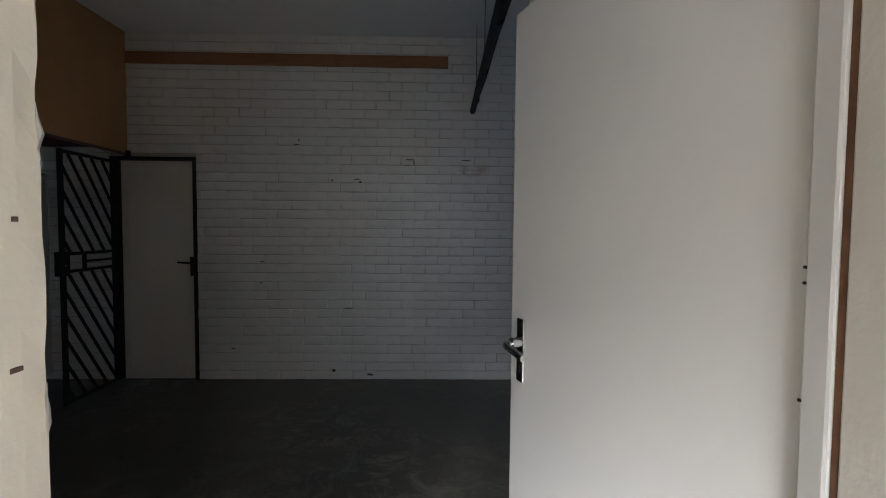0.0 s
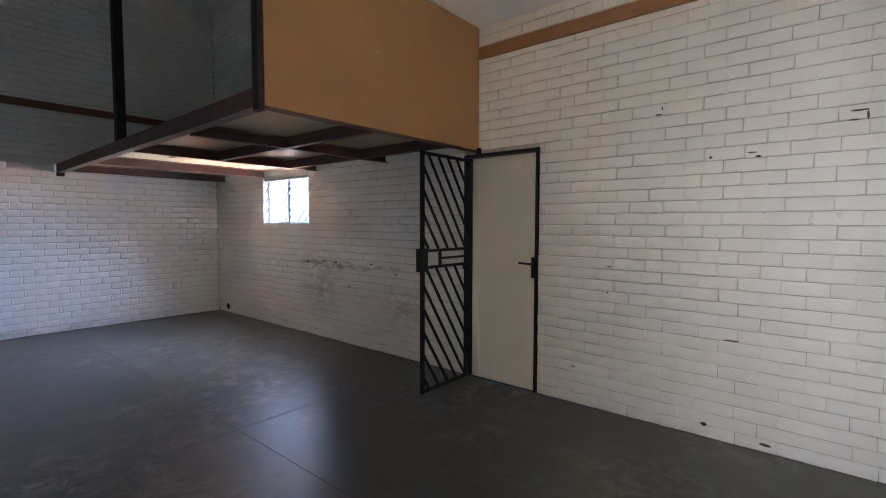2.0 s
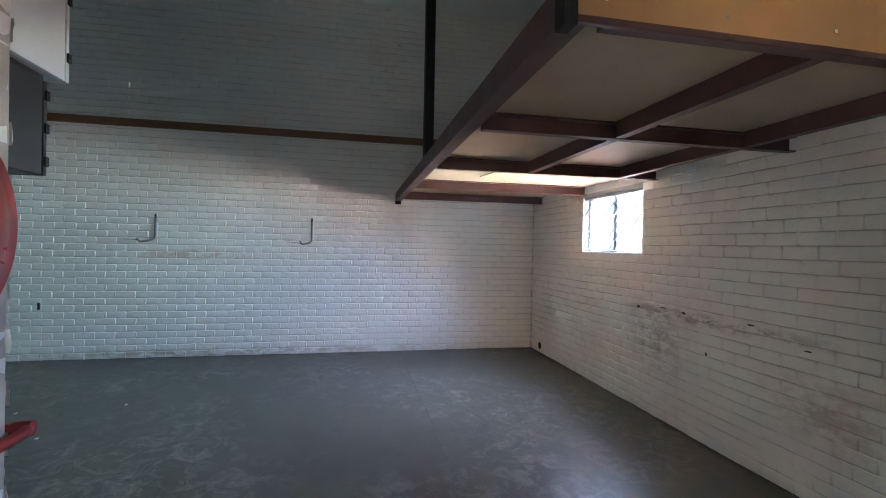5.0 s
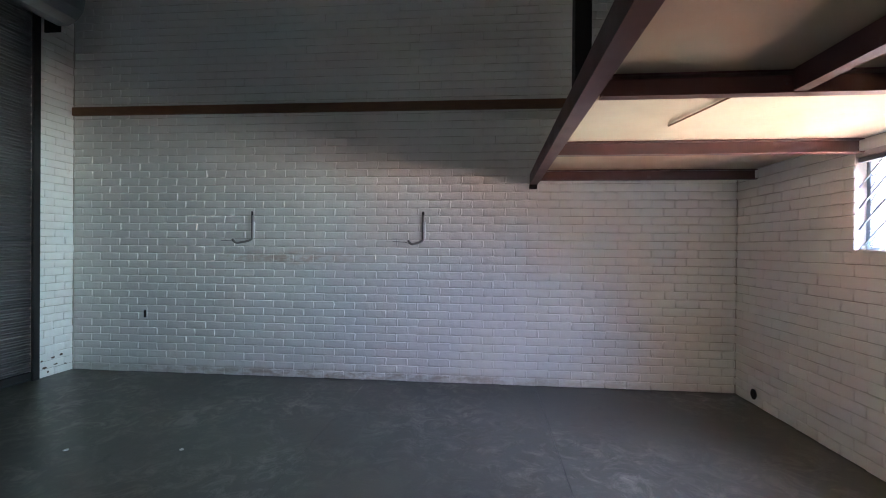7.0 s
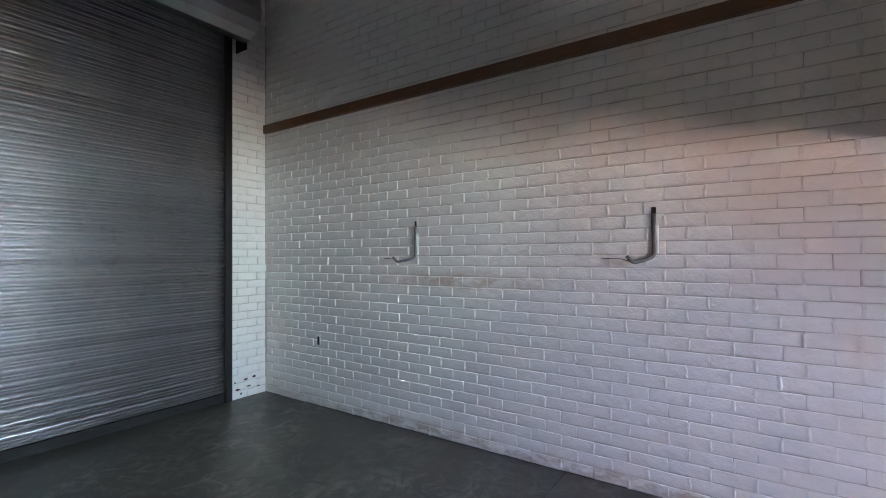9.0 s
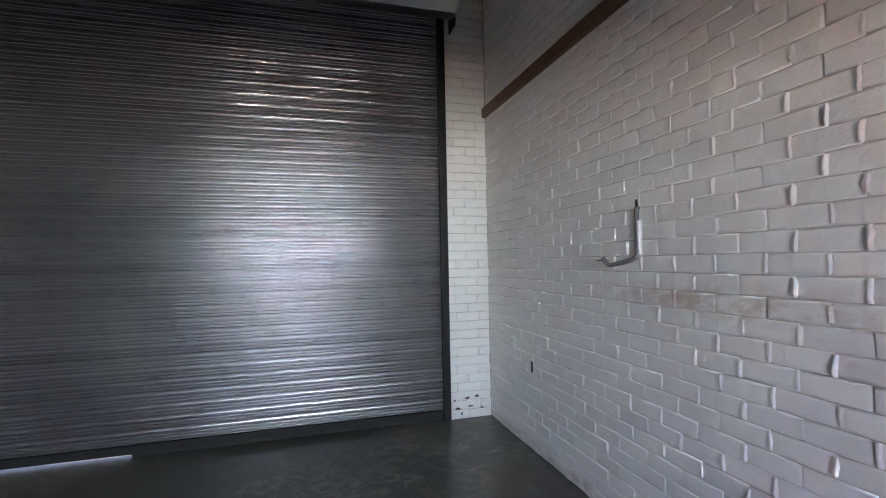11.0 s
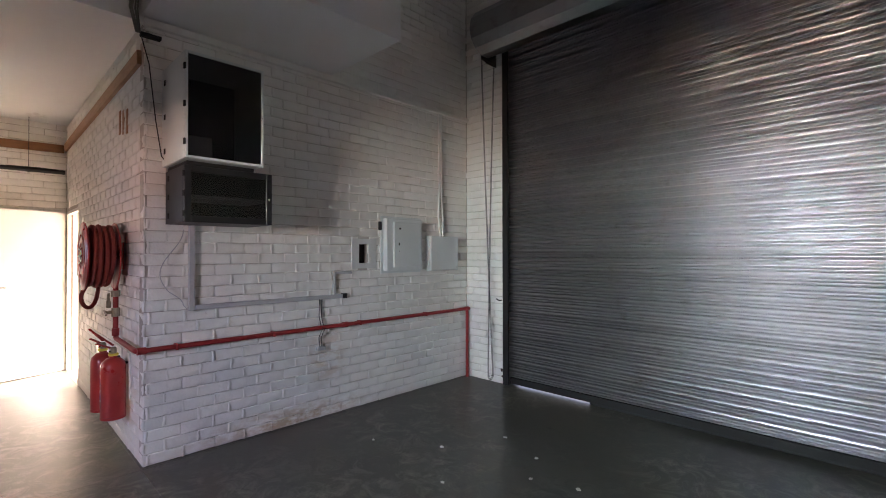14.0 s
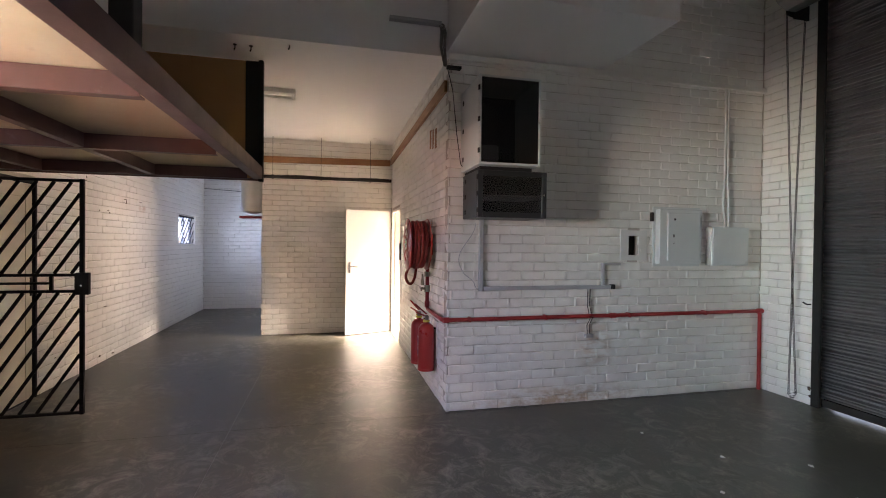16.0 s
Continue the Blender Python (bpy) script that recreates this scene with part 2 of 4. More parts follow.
# ---- builders ----
def part(name, bm, mat, parent=None, label="", smooth=False):
    """Links a bmesh as one mesh object under a thing, a part or nothing."""
    bmesh.ops.recalc_face_normals(bm, faces=bm.faces)
    me = bpy.data.meshes.new(name)
    if smooth:
        for f in bm.faces:
            f.smooth = True
    bm.to_mesh(me)
    bm.free()
    me.materials.append(mat)
    ob = new(name, me)
    if parent:
        ob.parent = parent
        ob.matrix_parent_inverse = parent.matrix_basis.inverted()
    if label:
        ob["label"] = label
    if smooth:
        me.set_sharp_from_angle(angle=radians(40))
    return ob


def thing(name, label, category, at=(0, 0, 0), group=""):
    ob = new(name)
    ob.empty_display_size = 0.1
    ob.matrix_basis = Matrix.Translation(at)
    return tagged(ob, label, category, group)


def box(lo, hi, bevel=0.0, bm=None, seg=2):
    """An axis-aligned box with rounded edges."""
    out = bm or bmesh.new()
    b = bmesh.new()
    bmesh.ops.create_cube(b, size=1)
    for v in b.verts:
        v.co = Vector([lo[i] + (hi[i] - lo[i]) * (v.co[i] + 0.5) for i in range(3)])
    if bevel:
        bmesh.ops.bevel(b, geom=b.edges[:], offset=bevel, segments=seg, affect="EDGES", profile=0.5)
    me = bpy.data.meshes.new("tmp")
    b.to_mesh(me)
    b.free()
    out.from_mesh(me)
    bpy.data.meshes.remove(me)
    return out


def bar(p, q, wide, thick, up=(0, 0, 1), bm=None, bevel=0.002):
    """A square-cut bar from p to q, wide across and thick along up."""
    p, q = Vector(p), Vector(q)
    d = (q - p).normalized()
    side = d.cross(Vector(up)).normalized()
    top = side.cross(d).normalized()
    out = bm or bmesh.new()
    b = box((-wide / 2, 0, -thick / 2), (wide / 2, (q - p).length, thick / 2), bevel, seg=1)
    m = Matrix((side, d, top)).transposed().to_4x4()
    m.translation = p
    b.transform(m)
    me = bpy.data.meshes.new("tmp")
    b.to_mesh(me)
    b.free()
    out.from_mesh(me)
    bpy.data.meshes.remove(me)
    return out


def tube(points, r, bm=None, seg=10, closed=False):
    """A round tube along points."""
    out = bm or bmesh.new()
    pts = [Vector(p) for p in points]
    rings, n, up = [], len(pts), Vector((0.13, 0.21, 0.97)).normalized()
    for i, p in enumerate(pts):
        a = pts[(i - 1) % n] if closed or i else p
        c = pts[(i + 1) % n] if closed or i < n - 1 else p
        d = (c - a).normalized()
        side = d.cross(up)
        if side.length < 0.2:
            side = d.cross(Vector((1, 0, 0)))
        side.normalize()
        top = side.cross(d)
        up = top if i else up
        rings.append([out.verts.new(p + r * (math.cos(2 * math.pi * k / seg) * side + math.sin(2 * math.pi * k / seg) * top)) for k in range(seg)])
    for i in range(n if closed else n - 1):
        A, B = rings[i], rings[(i + 1) % n]
        for k in range(seg):
            out.faces.new((A[k], A[(k + 1) % seg], B[(k + 1) % seg], B[k]))
    if not closed:
        out.faces.new(rings[0])
        out.faces.new(rings[-1])
    return out


def bend(points, r=0.05, steps=5):
    """Rounds the corners of a polyline."""
    pts = [Vector(p) for p in points]
    out = [pts[0]]
    for a, b, c in zip(pts, pts[1:], pts[2:]):
        s, e = b + (a - b).normalized() * r, b + (c - b).normalized() * r
        for k in range(steps + 1):
            u = k / steps
            out.append((1 - u) ** 2 * s + 2 * u * (1 - u) * b + u * u * e)
    return out + [pts[-1]]


def lathe(profile, centre, axis="z", seg=28, bm=None):
    """Turns (radius, height) pairs round an axis through centre."""
    out = bm or bmesh.new()
    rings = []
    for r, hgt in profile:
        ring = []
        for k in range(seg):
            c, s_ = math.cos(2 * math.pi * k / seg) * r, math.sin(2 * math.pi * k / seg) * r
            off = {"z": (c, s_, hgt), "y": (c, hgt, s_), "x": (hgt, c, s_)}[axis]
            ring.append(out.verts.new(Vector(centre) + Vector(off)))
        rings.append(ring)
    for A, B in zip(rings, rings[1:]):
        for k in range(seg):
            out.faces.new((A[k], A[(k + 1) % seg], B[(k + 1) % seg], B[k]))
    out.faces.new(rings[0])
    out.faces.new(rings[-1])
    return out


BRICK, COURSE, GAP, DEPTH = 0.232, 0.0855, 0.004, 0.009
HEAD = 0.0015
brick_work = []


def brick_wall(name, label, mat, start, along, out_n, length, z0, z1, thick, holes=(), near=(0, 0, 0, 0), phase=0.0, trim=0.0, lumpy=1.0):
    """A wall slab with openings (u0, u1, z0, z1), whose bricks are laid on its face afterwards.
    start: the face's foot; along: its run; out_n: the way that the bricked face looks."""
    start, along, out_n = Vector(start), Vector(along), Vector(out_n)
    us = sorted({trim, length, *(h[0] for h in holes), *(h[1] for h in holes)})
    us = [u for u in us if trim <= u <= length]
    bm = bmesh.new()
    for a, b in zip(us, us[1:]):
        z = z0
        for h in sorted((h for h in holes if h[0] <= a + 1e-6 and h[1] >= b - 1e-6), key=lambda h: h[2]):
            if h[2] > z:
                p, q = start + along * a - out_n * DEPTH, start + along * b - out_n * thick
                box((min(p.x, q.x), min(p.y, q.y), z), (max(p.x, q.x), max(p.y, q.y), h[2]), bm=bm)
            z = h[3]
        if z < z1:
            p, q = start + along * a - out_n * DEPTH, start + along * b - out_n * thick
            box((min(p.x, q.x), min(p.y, q.y), z), (max(p.x, q.x), max(p.y, q.y), z1), bm=bm)
    wall = tagged(part(name, bm, MORTAR), label, "wall", kind="structure")
    brick_work.append((wall, mat, start, along, out_n, length, z0, z1, holes, near, phase, lumpy))
    return wall


def brick_shape(u0, u1, w0, w1, rng, verts, faces, put, lumpy):
    """A painted brick's face with soft arrises, 26 to 50 triangles."""
    j = lambda s: rng.uniform(-s, s)
    base = len(verts)
    lift, tilt, lean, worn = j(0.0014), j(0.0009), j(0.0012), rng.uniform(0.45, 1.0)
    corner = [(u0 + j(0.0025), w0 + j(0.0022)), (u1 + j(0.0025), w0 + j(0.0022)), (u1 + j(0.0025), w1 + j(0.0022)), (u0 + j(0.0025), w1 + j(0.0022))]
    mid = (sum(c[0] for c in corner) / 4, sum(c[1] for c in corner) / 4)
    for inset, n in ((0.0, -DEPTH - 0.001), (0.0012, -0.0045), (0.0045, -0.0012), (0.014, 0.0)):
        for k, (u, w) in enumerate(corner):
            su, sw = (1 if u < mid[0] else -1), (1 if w < mid[1] else -1)
            extra = 0.0 if n < -DEPTH else lift + (tilt if k > 1 else -tilt) + (lean if k in (1, 2) else -lean)
            verts.append(put(u + su * inset * worn, w + sw * inset * worn * 0.8, n + extra))
    for r in (0, 4, 8):
        for k in range(4):
            faces.append((base + r + k, base + r + (k + 1) % 4, base + r + 4 + (k + 1) % 4, base + r + 4 + k))
    faces.append((base + 12, base + 13, base + 14, base + 15))
    if rng.random() < 0.92 * lumpy and u1 - u0 > 0.1:
        # mortar squeezed out of the head joint under the paint
        side, b = (u1 if rng.random() < 0.85 else u0), len(verts)
        reach, rise = rng.uniform(0.009, 0.013), rng.uniform(0.005, 0.010) * lumpy
        a0, a1 = w0 + rng.uniform(-0.003, 0.012), w1 - rng.uniform(-0.003, 0.012)
        for k in range(5):
            w, sway = a0 + (a1 - a0) * k / 4, j(0.004)
            bulge = rise * (0.5 if k in (0, 4) else rng.uniform(0.7, 1.2))
            verts.extend((put(side + sway - reach, w, -0.003), put(side + sway - reach * 0.5, w, lift + bulge), put(side + sway + reach * 0.5, w, lift + bulge), put(side + sway + reach, w, -0.003)))
            if k:
                faces.extend((b + 4 * k - 4 + c, b + 4 * k - 3 + c, b + 4 * k + 1 + c, b + 4 * k + c) for c in range(3))


def lay_bricks():
    """The bricks of all walls: those of the stretch in near as pieces, the rest joined."""
    rng = random.Random(7)
    for wall, mat, start, along, out_n, length, z0, z1, holes, near, phase, lumpy in brick_work:
        verts, faces, variants, count = [], [], [], 0
        up = Vector((0, 0, 1))
        for k in range(14):
            v, f = [], []
            brick_shape(0, BRICK - HEAD, 0, COURSE - GAP, rng, v, f, lambda a, b, c: tuple(along * a + up * b + out_n * c), lumpy)
            me = bpy.data.meshes.new("brick")
            me.from_pydata(v, [], f)
            me.materials.append(mat)
            me.polygons.foreach_set("use_smooth", [True] * len(f))
            variants.append(me)
        put = lambda a, b, c: tuple(start + along * a + up * b + out_n * c)
        row, z = 0, z0
        while z + 0.03 < z1:
            top = min(z + COURSE - GAP, z1)
            u = -(BRICK / 2 if row % 2 else 0.0) - phase - BRICK
            wander = rng.uniform(-0.012, 0.012)
            while u < length:
                spans = [(max(u + wander, 0.004), min(u + wander + BRICK - HEAD, length - 0.004))]
                for h in holes:
                    if h[2] < top and h[3] > z:
                        spans = [s for a, b in spans for s in ((a, min(b, h[0])), (max(a, h[1]), b))]
                for a, b in spans:
                    if b - a < 0.025:
                        continue
                    whole = b - a > BRICK - HEAD - 1e-6 and top - z > COURSE - GAP - 1e-6
                    if whole and count < 300 and near[0] < a < near[1] and near[2] <= z < near[3]:
                        ob = new("brick", rng.choice(variants))
                        ob.matrix_basis = Matrix.Translation(start + along * a + up * z + out_n * rng.uniform(-0.001, 0.001))
                        ob.parent = wall
                        count += 1
                    else:
                        brick_shape(a, b, z, top, rng, verts, faces, put, lumpy)
                u += BRICK
            row, z = row + 1, z + COURSE
        me = bpy.data.meshes.new("brickwork")
        me.from_pydata(verts, [], faces)
        me.materials.append(mat)
        me.polygons.foreach_set("use_smooth", [True] * len(faces))
        rest = new("brickwork", me)
        rest.parent = wall
        tagged(rest, kind="stuff")


def plain(name, lo, hi, mat, label, category="wall", bevel=0.0):
    return tagged(part(name, box(lo, hi, bevel), mat), label, category, kind="structure")


# ---- the shell ----
WX, EX, NY, SY, HX, HY, PX, PY = -7.548, 4.5, 4.37, -2.95, -2.812, 0.555, 1.18, 2.69
LOW, HIGH = 3.235, 4.85
WIN = (-6.055, -4.925, 1.45, 2.10)
WIN2 = (2.74, 3.81, 1.46, 2.03)
NDOOR = (-2.36, -1.575, 0.0, 2.10)

brick_wall("wall_north", "white painted brick wall, scuffed, with a window and a door", WHITE_NORTH, (WX, NY, 0), (1, 0, 0), (0, -1, 0), EX - WX, 0, HIGH, 0.23,
           [(w[0] - WX, w[1] - WX, w[2], w[3]) for w in (WIN, WIN2, NDOOR)], near=(5.6, 8.6, 0, 1.9), lumpy=0.35)
brick_wall("wall_west", "white painted brick wall with old conduit stubs", WHITE, (WX, SY, 0), (0, 1, 0), (1, 0, 0), NY - SY, 0, HIGH, 0.23, near=(0.1, 3.2, 0.3, 2.2))
brick_wall("wall_electrical", "white painted brick wall carrying electrical boxes", WHITE, (HX, SY, 0), (0, 1, 0), (-1, 0, 0), HY - SY, 0, HIGH, 0.11, near=(0.0, 3.5, 0.0, 1.75),
           holes=[(1.522, 1.642, 1.436, 1.63)])
brick_wall("wall_hose", "white painted brick wall with a doorway", WHITE, (HX, HY, 0), (1, 0, 0), (0, 1, 0), PX - HX, 0, LOW, 0.12,
           [(0.155 - HX, 1.11 - HX, 0.0, 2.09)], near=(0.0, 2.9, 0.3, 1.9), trim=0.11)
plain("wall_hose_quoin", (HX + 0.02, HY - 0.12, 0), (HX + 0.11, HY - DEPTH, LOW), MORTAR, "painted brick corner")
brick_wall("wall_partition", "cream-lit painted brick partition", WHITE, (PX, HY, 0), (0, 1, 0), (-1, 0, 0), PY - HY, 0, LOW, 0.12, near=(0.0, 2.2, 0.3, 2.6), lumpy=0.4)
brick_wall("wall_passage", "painted brick passage wall", WHITE, (PX + 0.12, PY, 0), (1, 0, 0), (0, 1, 0), EX - PX - 0.12, 0, LOW, 0.12)
brick_wall("wall_east", "white painted brick end wall", WHITE, (EX, PY, 0), (0, 1, 0), (-1, 0, 0), NY - PY, 0, LOW, 0.23)
brick_wall("wall_south", "white painted brick piers beside the roller shutter", WHITE, (WX, SY, 0), (1, 0, 0), (0, 1, 0), HX - WX, 0, HIGH, 0.23,
           [(-7.09 - WX, -3.43 - WX, 0.0, 3.95)], near=(0, 5, 0, 1.6), lumpy=0.3)
plain("wall_over_low_ceiling", (HX, HY, LOW - 0.02), (HX + 0.11, NY, HIGH), CEILING, "smooth painted wall above the low ceiling")
for nm, lo, hi in (("corner_nw", (WX - 0.23, NY), (WX, NY + 0.23)), ("corner_sw", (WX - 0.23, SY - 0.23), (WX, SY)), ("corner_se", (HX, SY - 0.23), (HX + 0.112, SY)),
                   ("corner_ne", (EX, NY), (EX + 0.23, NY + 0.23))):
    plain("wall_" + nm, (*lo, 0), (*hi, HIGH), MORTAR, "brick wall corner")
plain("ceiling_high", (WX - 0.23, SY - 0.23, HIGH), (HX + 0.11, NY + 0.23, HIGH + 0.12), CEILING, "high white-painted ceiling slab", "ceiling")
plain("ceiling_low", (HX + 0.113, HY - 0.12, LOW), (EX, NY, LOW + 0.12), CEILING, "low white-painted ceiling slab", "ceiling")
plain("ledge_trim", (HX - 0.045, SY, 3.185), (HX, HY + 0.01, 3.232), WHITE, "white painted ledge along the brick wall", "trim", 0.006)

# floor: a bed with slabs between sawn joints
floor = plain("floor", (WX - 0.23, SY - 0.23, -0.20), (EX + 0.23, NY + 0.23, -0.012), JOINT, "worn grey concrete floor", "floor")
for x0, x1 in ((WX, -2.85), (-2.85, EX)):
    for y0, y1 in ((SY - 0.2, 0.57), (0.57, 2.37), (2.37, NY)):
        part("slab", box((x0 + 0.0012, y0 + 0.0012, -0.02), (x1 - 0.0012, y1 - 0.0012, 0.0), 0.0012, seg=1), FLOOR, floor)
# added reflector: unseen pale floor that bounces lamp light through the doorway
plain("front_room_floor", (HX + 0.113, SY, 0.001), (EX, HY - 0.135, 0.008), BOUNCE_FLOOR, "assumed pale floor, unseen, bouncing light through the doorway", "floor")

# front room behind the doorway: unseen, its walls and window assumed around the lamps
plain("front_room_wall_south", (HX + 0.113, -3.18, 0), (-0.7, SY, LOW), PLASTER, "assumed cream plastered wall")
plain("front_room_wall_south_b", (1.7, -3.18, 0), (EX, SY, LOW), PLASTER, "assumed cream plastered wall")
plain("front_room_wall_sill", (-0.7, -3.18, 0), (1.7, SY, 1.0), PLASTER, "assumed cream plastered wall under the unseen window")
plain("front_room_wall_head", (-0.7, -3.18, 2.4), (1.7, SY, LOW), PLASTER, "assumed cream plastered wall over the unseen window")
plain("front_room_wall_east", (EX, -3.18, 0), (EX + 0.23, PY, LOW), PLASTER, "assumed cream plastered wall")
plain("front_room_ceiling", (HX + 0.113, SY - 0.23, LOW), (EX, HY - 0.123, LOW + 0.12), CEILING, "assumed white ceiling of the front room", "ceiling")
plain("front_room_lining", (1.17, HY - 0.135, 0), (EX, HY - 0.122, LOW), PLASTER, "cream plaster")
plain("front_room_lining_b", (HX + 0.12, HY - 0.135, 0), (0.155, HY - 0.122, LOW), PLASTER, "cream plaster")
plain("front_room_lining_c", (0.155, HY - 0.135, 2.09), (1.17, HY - 0.122, LOW), PLASTER, "cream plaster")
plain("store_wall", (PX + 0.12, HY - 0.12, 0), (EX, HY - 0.01, LOW), PLASTER, "assumed cream plastered wall")

# outside: one sheet of paving
plain("driveway", (WX - 1.0, SY - 9.0, -0.2005), (HX + 3.0, SY - 0.233, -0.013), PAVING, "sunlit paved apron before the roller shutter", "driveway")
plain("ground", (-120, -120, -0.30), (120, 120, -0.201), PAVING, "sunlit paving outside the building", "ground")


# ---- timber ledgers ----
def ledger(p, q, mat, label, sides=(0.03, 0.105)):
    t = bar(p, q, sides[0], sides[1], bevel=0.003)
    tagged(part("timber_ledger", t, mat), label, "timber strip")


ledger((-2.19, NY - 0.017, 3.0), (0.769, NY - 0.017, 3.0), WOOD, "brown pine strip fixed along a white brick wall")
ledger((WX + 0.022, SY + 0.01, 2.99), (WX + 0.022, NY - 0.01, 2.965), WOOD_DARK, "long dark-stained pine strip on a white brick wall", (0.042, 0.095))
ledger((HX + 0.06, HY + 0.017, 2.975), (PX - 0.004, HY + 0.017, 2.945), WOOD, "pine strip above the hose reel on a brick wall")
ledger((PX - 0.017, HY + 0.036, 2.92), (PX - 0.017, PY - 0.004, 2.885), WOOD, "pine strip across the brick partition")


# ---- windows ----
def steel_window(name, w, label, mullions, bar_mat, bar_step, bar_thick):
    x0, x1, z0, z1 = w
    t = tagged(new(name), label, "window", kind="structure")
    t.matrix_basis = Matrix.Translation((x0, NY, z0))
    y = NY + 0.10
    bm = bmesh.new()
    for lo, hi in (((x0, y - 0.02, z0), (x0 + 0.035, y + 0.02, z1)), ((x1 - 0.035, y - 0.02, z0), (x1, y + 0.02, z1)),
                   ((x0 + 0.035, y - 0.02, z0), (x1 - 0.035, y + 0.02, z0 + 0.035)), ((x0 + 0.035, y - 0.02, z1 - 0.035), (x1 - 0.035, y + 0.02, z1))):
        box(lo, hi, 0.003, bm, 1)
    part("window_frame", bm, WINFRAME, t)
    part("window_sill", box((x0 + 0.002, NY - 0.012, z0 - 0.001), (x1 - 0.002, y - 0.02, z0 + 0.016), 0.004), WHITE, t)
    edges = [x0 + 0.035] + [x0 + (x1 - x0) * (k + 1) / (mullions + 1) for k in range(mullions)] + [x1 - 0.035]
    for e in edges[1:-1]:
        part("mullion", box((e - 0.032, y - 0.024, z0 + 0.035), (e + 0.032, y + 0.018, z1 - 0.035), 0.003, seg=1), WINFRAME, t)
    for a, b in zip(edges, edges[1:]):
        n = 6
        for k in range(n):
            zc = z0 + 0.04 + (k + 0.5) * (z1 - z0 - 0.08) / n
            pane = part("pane", bar((a + 0.03, y - 0.005, zc), (b - 0.03, y - 0.005, zc), 0.006, 0.108, up=(0, 0.8, 1), bevel=0.0), GLASS, t)
            pane.visible_shadow = False
            for e in (a + 0.024, b - 0.024):
                part("louvre_clip", bar((e, y - 0.035, zc - 0.045), (e, y + 0.02, zc + 0.045), 0.012, 0.022, bevel=0.002), bar_mat, t)
    yb = NY + 0.035
    part("burglar_frame", box((x0 + 0.004, yb - 0.014, z1 - 0.036), (x1 - 0.004, yb + 0.014, z1 - 0.004), 0.003, seg=1), bar_mat, t)
    hgt = z1 - z0
    k = x0 - hgt
    while k < x1:
        a, b = max(k, x0), min(k + hgt * 1.1, x1)
        if b - a > 0.08:
            part("burglar_bar", bar((a, yb, z0 + (a - k) / 1.1), (b, yb, z0 + (b - k) / 1.1), 0.010, bar_thick), bar_mat, t)
        k += bar_step
    return t


steel_window("window_1", WIN, "white steel louvre window with diagonal burglar bars", 1, WINFRAME, 0.16, 0.011)
steel_window("window_2", WIN2, "small window with black diagonal burglar bars", 1, BLACK, 0.19, 0.022)


# ---- the north door and its security gate ----
def north_door():
    x0, x1, _, z1 = NDOOR
    t = tagged(new("door_1"), "closed cream door with worn paint in a black steel frame", "door", kind="structure")
    t.matrix_basis = Matrix.Translation((x0, NY, 0))
    bm = bmesh.new()
    box((x0, NY - 0.015, 0), (x0 + 0.045, NY + 0.10, z1 - 0.03), 0.004, bm, 1)
    box((x1 - 0.03, NY - 0.015, 0), (x1, NY + 0.10, z1 - 0.03), 0.004, bm, 1)
    box((x0, NY - 0.016, z1 - 0.03), (x1, NY + 0.10, z1), 0.004, bm, 1)
    part("door_frame", bm, BLACK, t, "chipped black steel frame")
    leaf = part("door_leaf", box((x0 + 0.048, NY + 0.02, 0.002), (x1 - 0.034, NY + 0.06, z1 - 0.036), 0.004), DOOR_CREAM, t)
    lx0, lx1, lz1 = x0 + 0.048, x1 - 0.034, z1 - 0.036
    for lo, hi in (((lx0, 0.02), (lx0 + 0.11, lz1 - 0.002)), ((lx1 - 0.09, 0.02), (lx1, lz1 - 0.002)), ((lx0 + 0.112, lz1 - 0.13), (lx1 - 0.092, lz1 - 0.002)), ((lx0 + 0.112, 0.02), (lx1 - 0.092, 0.15))):
        part("stile", box((lo[0], NY + 0.012, lo[1]), (hi[0], NY + 0.022, hi[1]), 0.003), DOOR_CREAM, leaf)
    hx = x1 - 0.052
    h = part("door_handle", box((hx - 0.02, NY + 0.004, 0.99), (hx + 0.02, NY + 0.012, 1.17), 0.003), BLACK, t, "dark worn lever handle")
    part("lever", tube(bend([(hx, NY + 0.006, 1.115), (hx, NY - 0.045, 1.115), (hx - 0.11, NY - 0.045, 1.12)], 0.015), 0.009), BLACK, h)


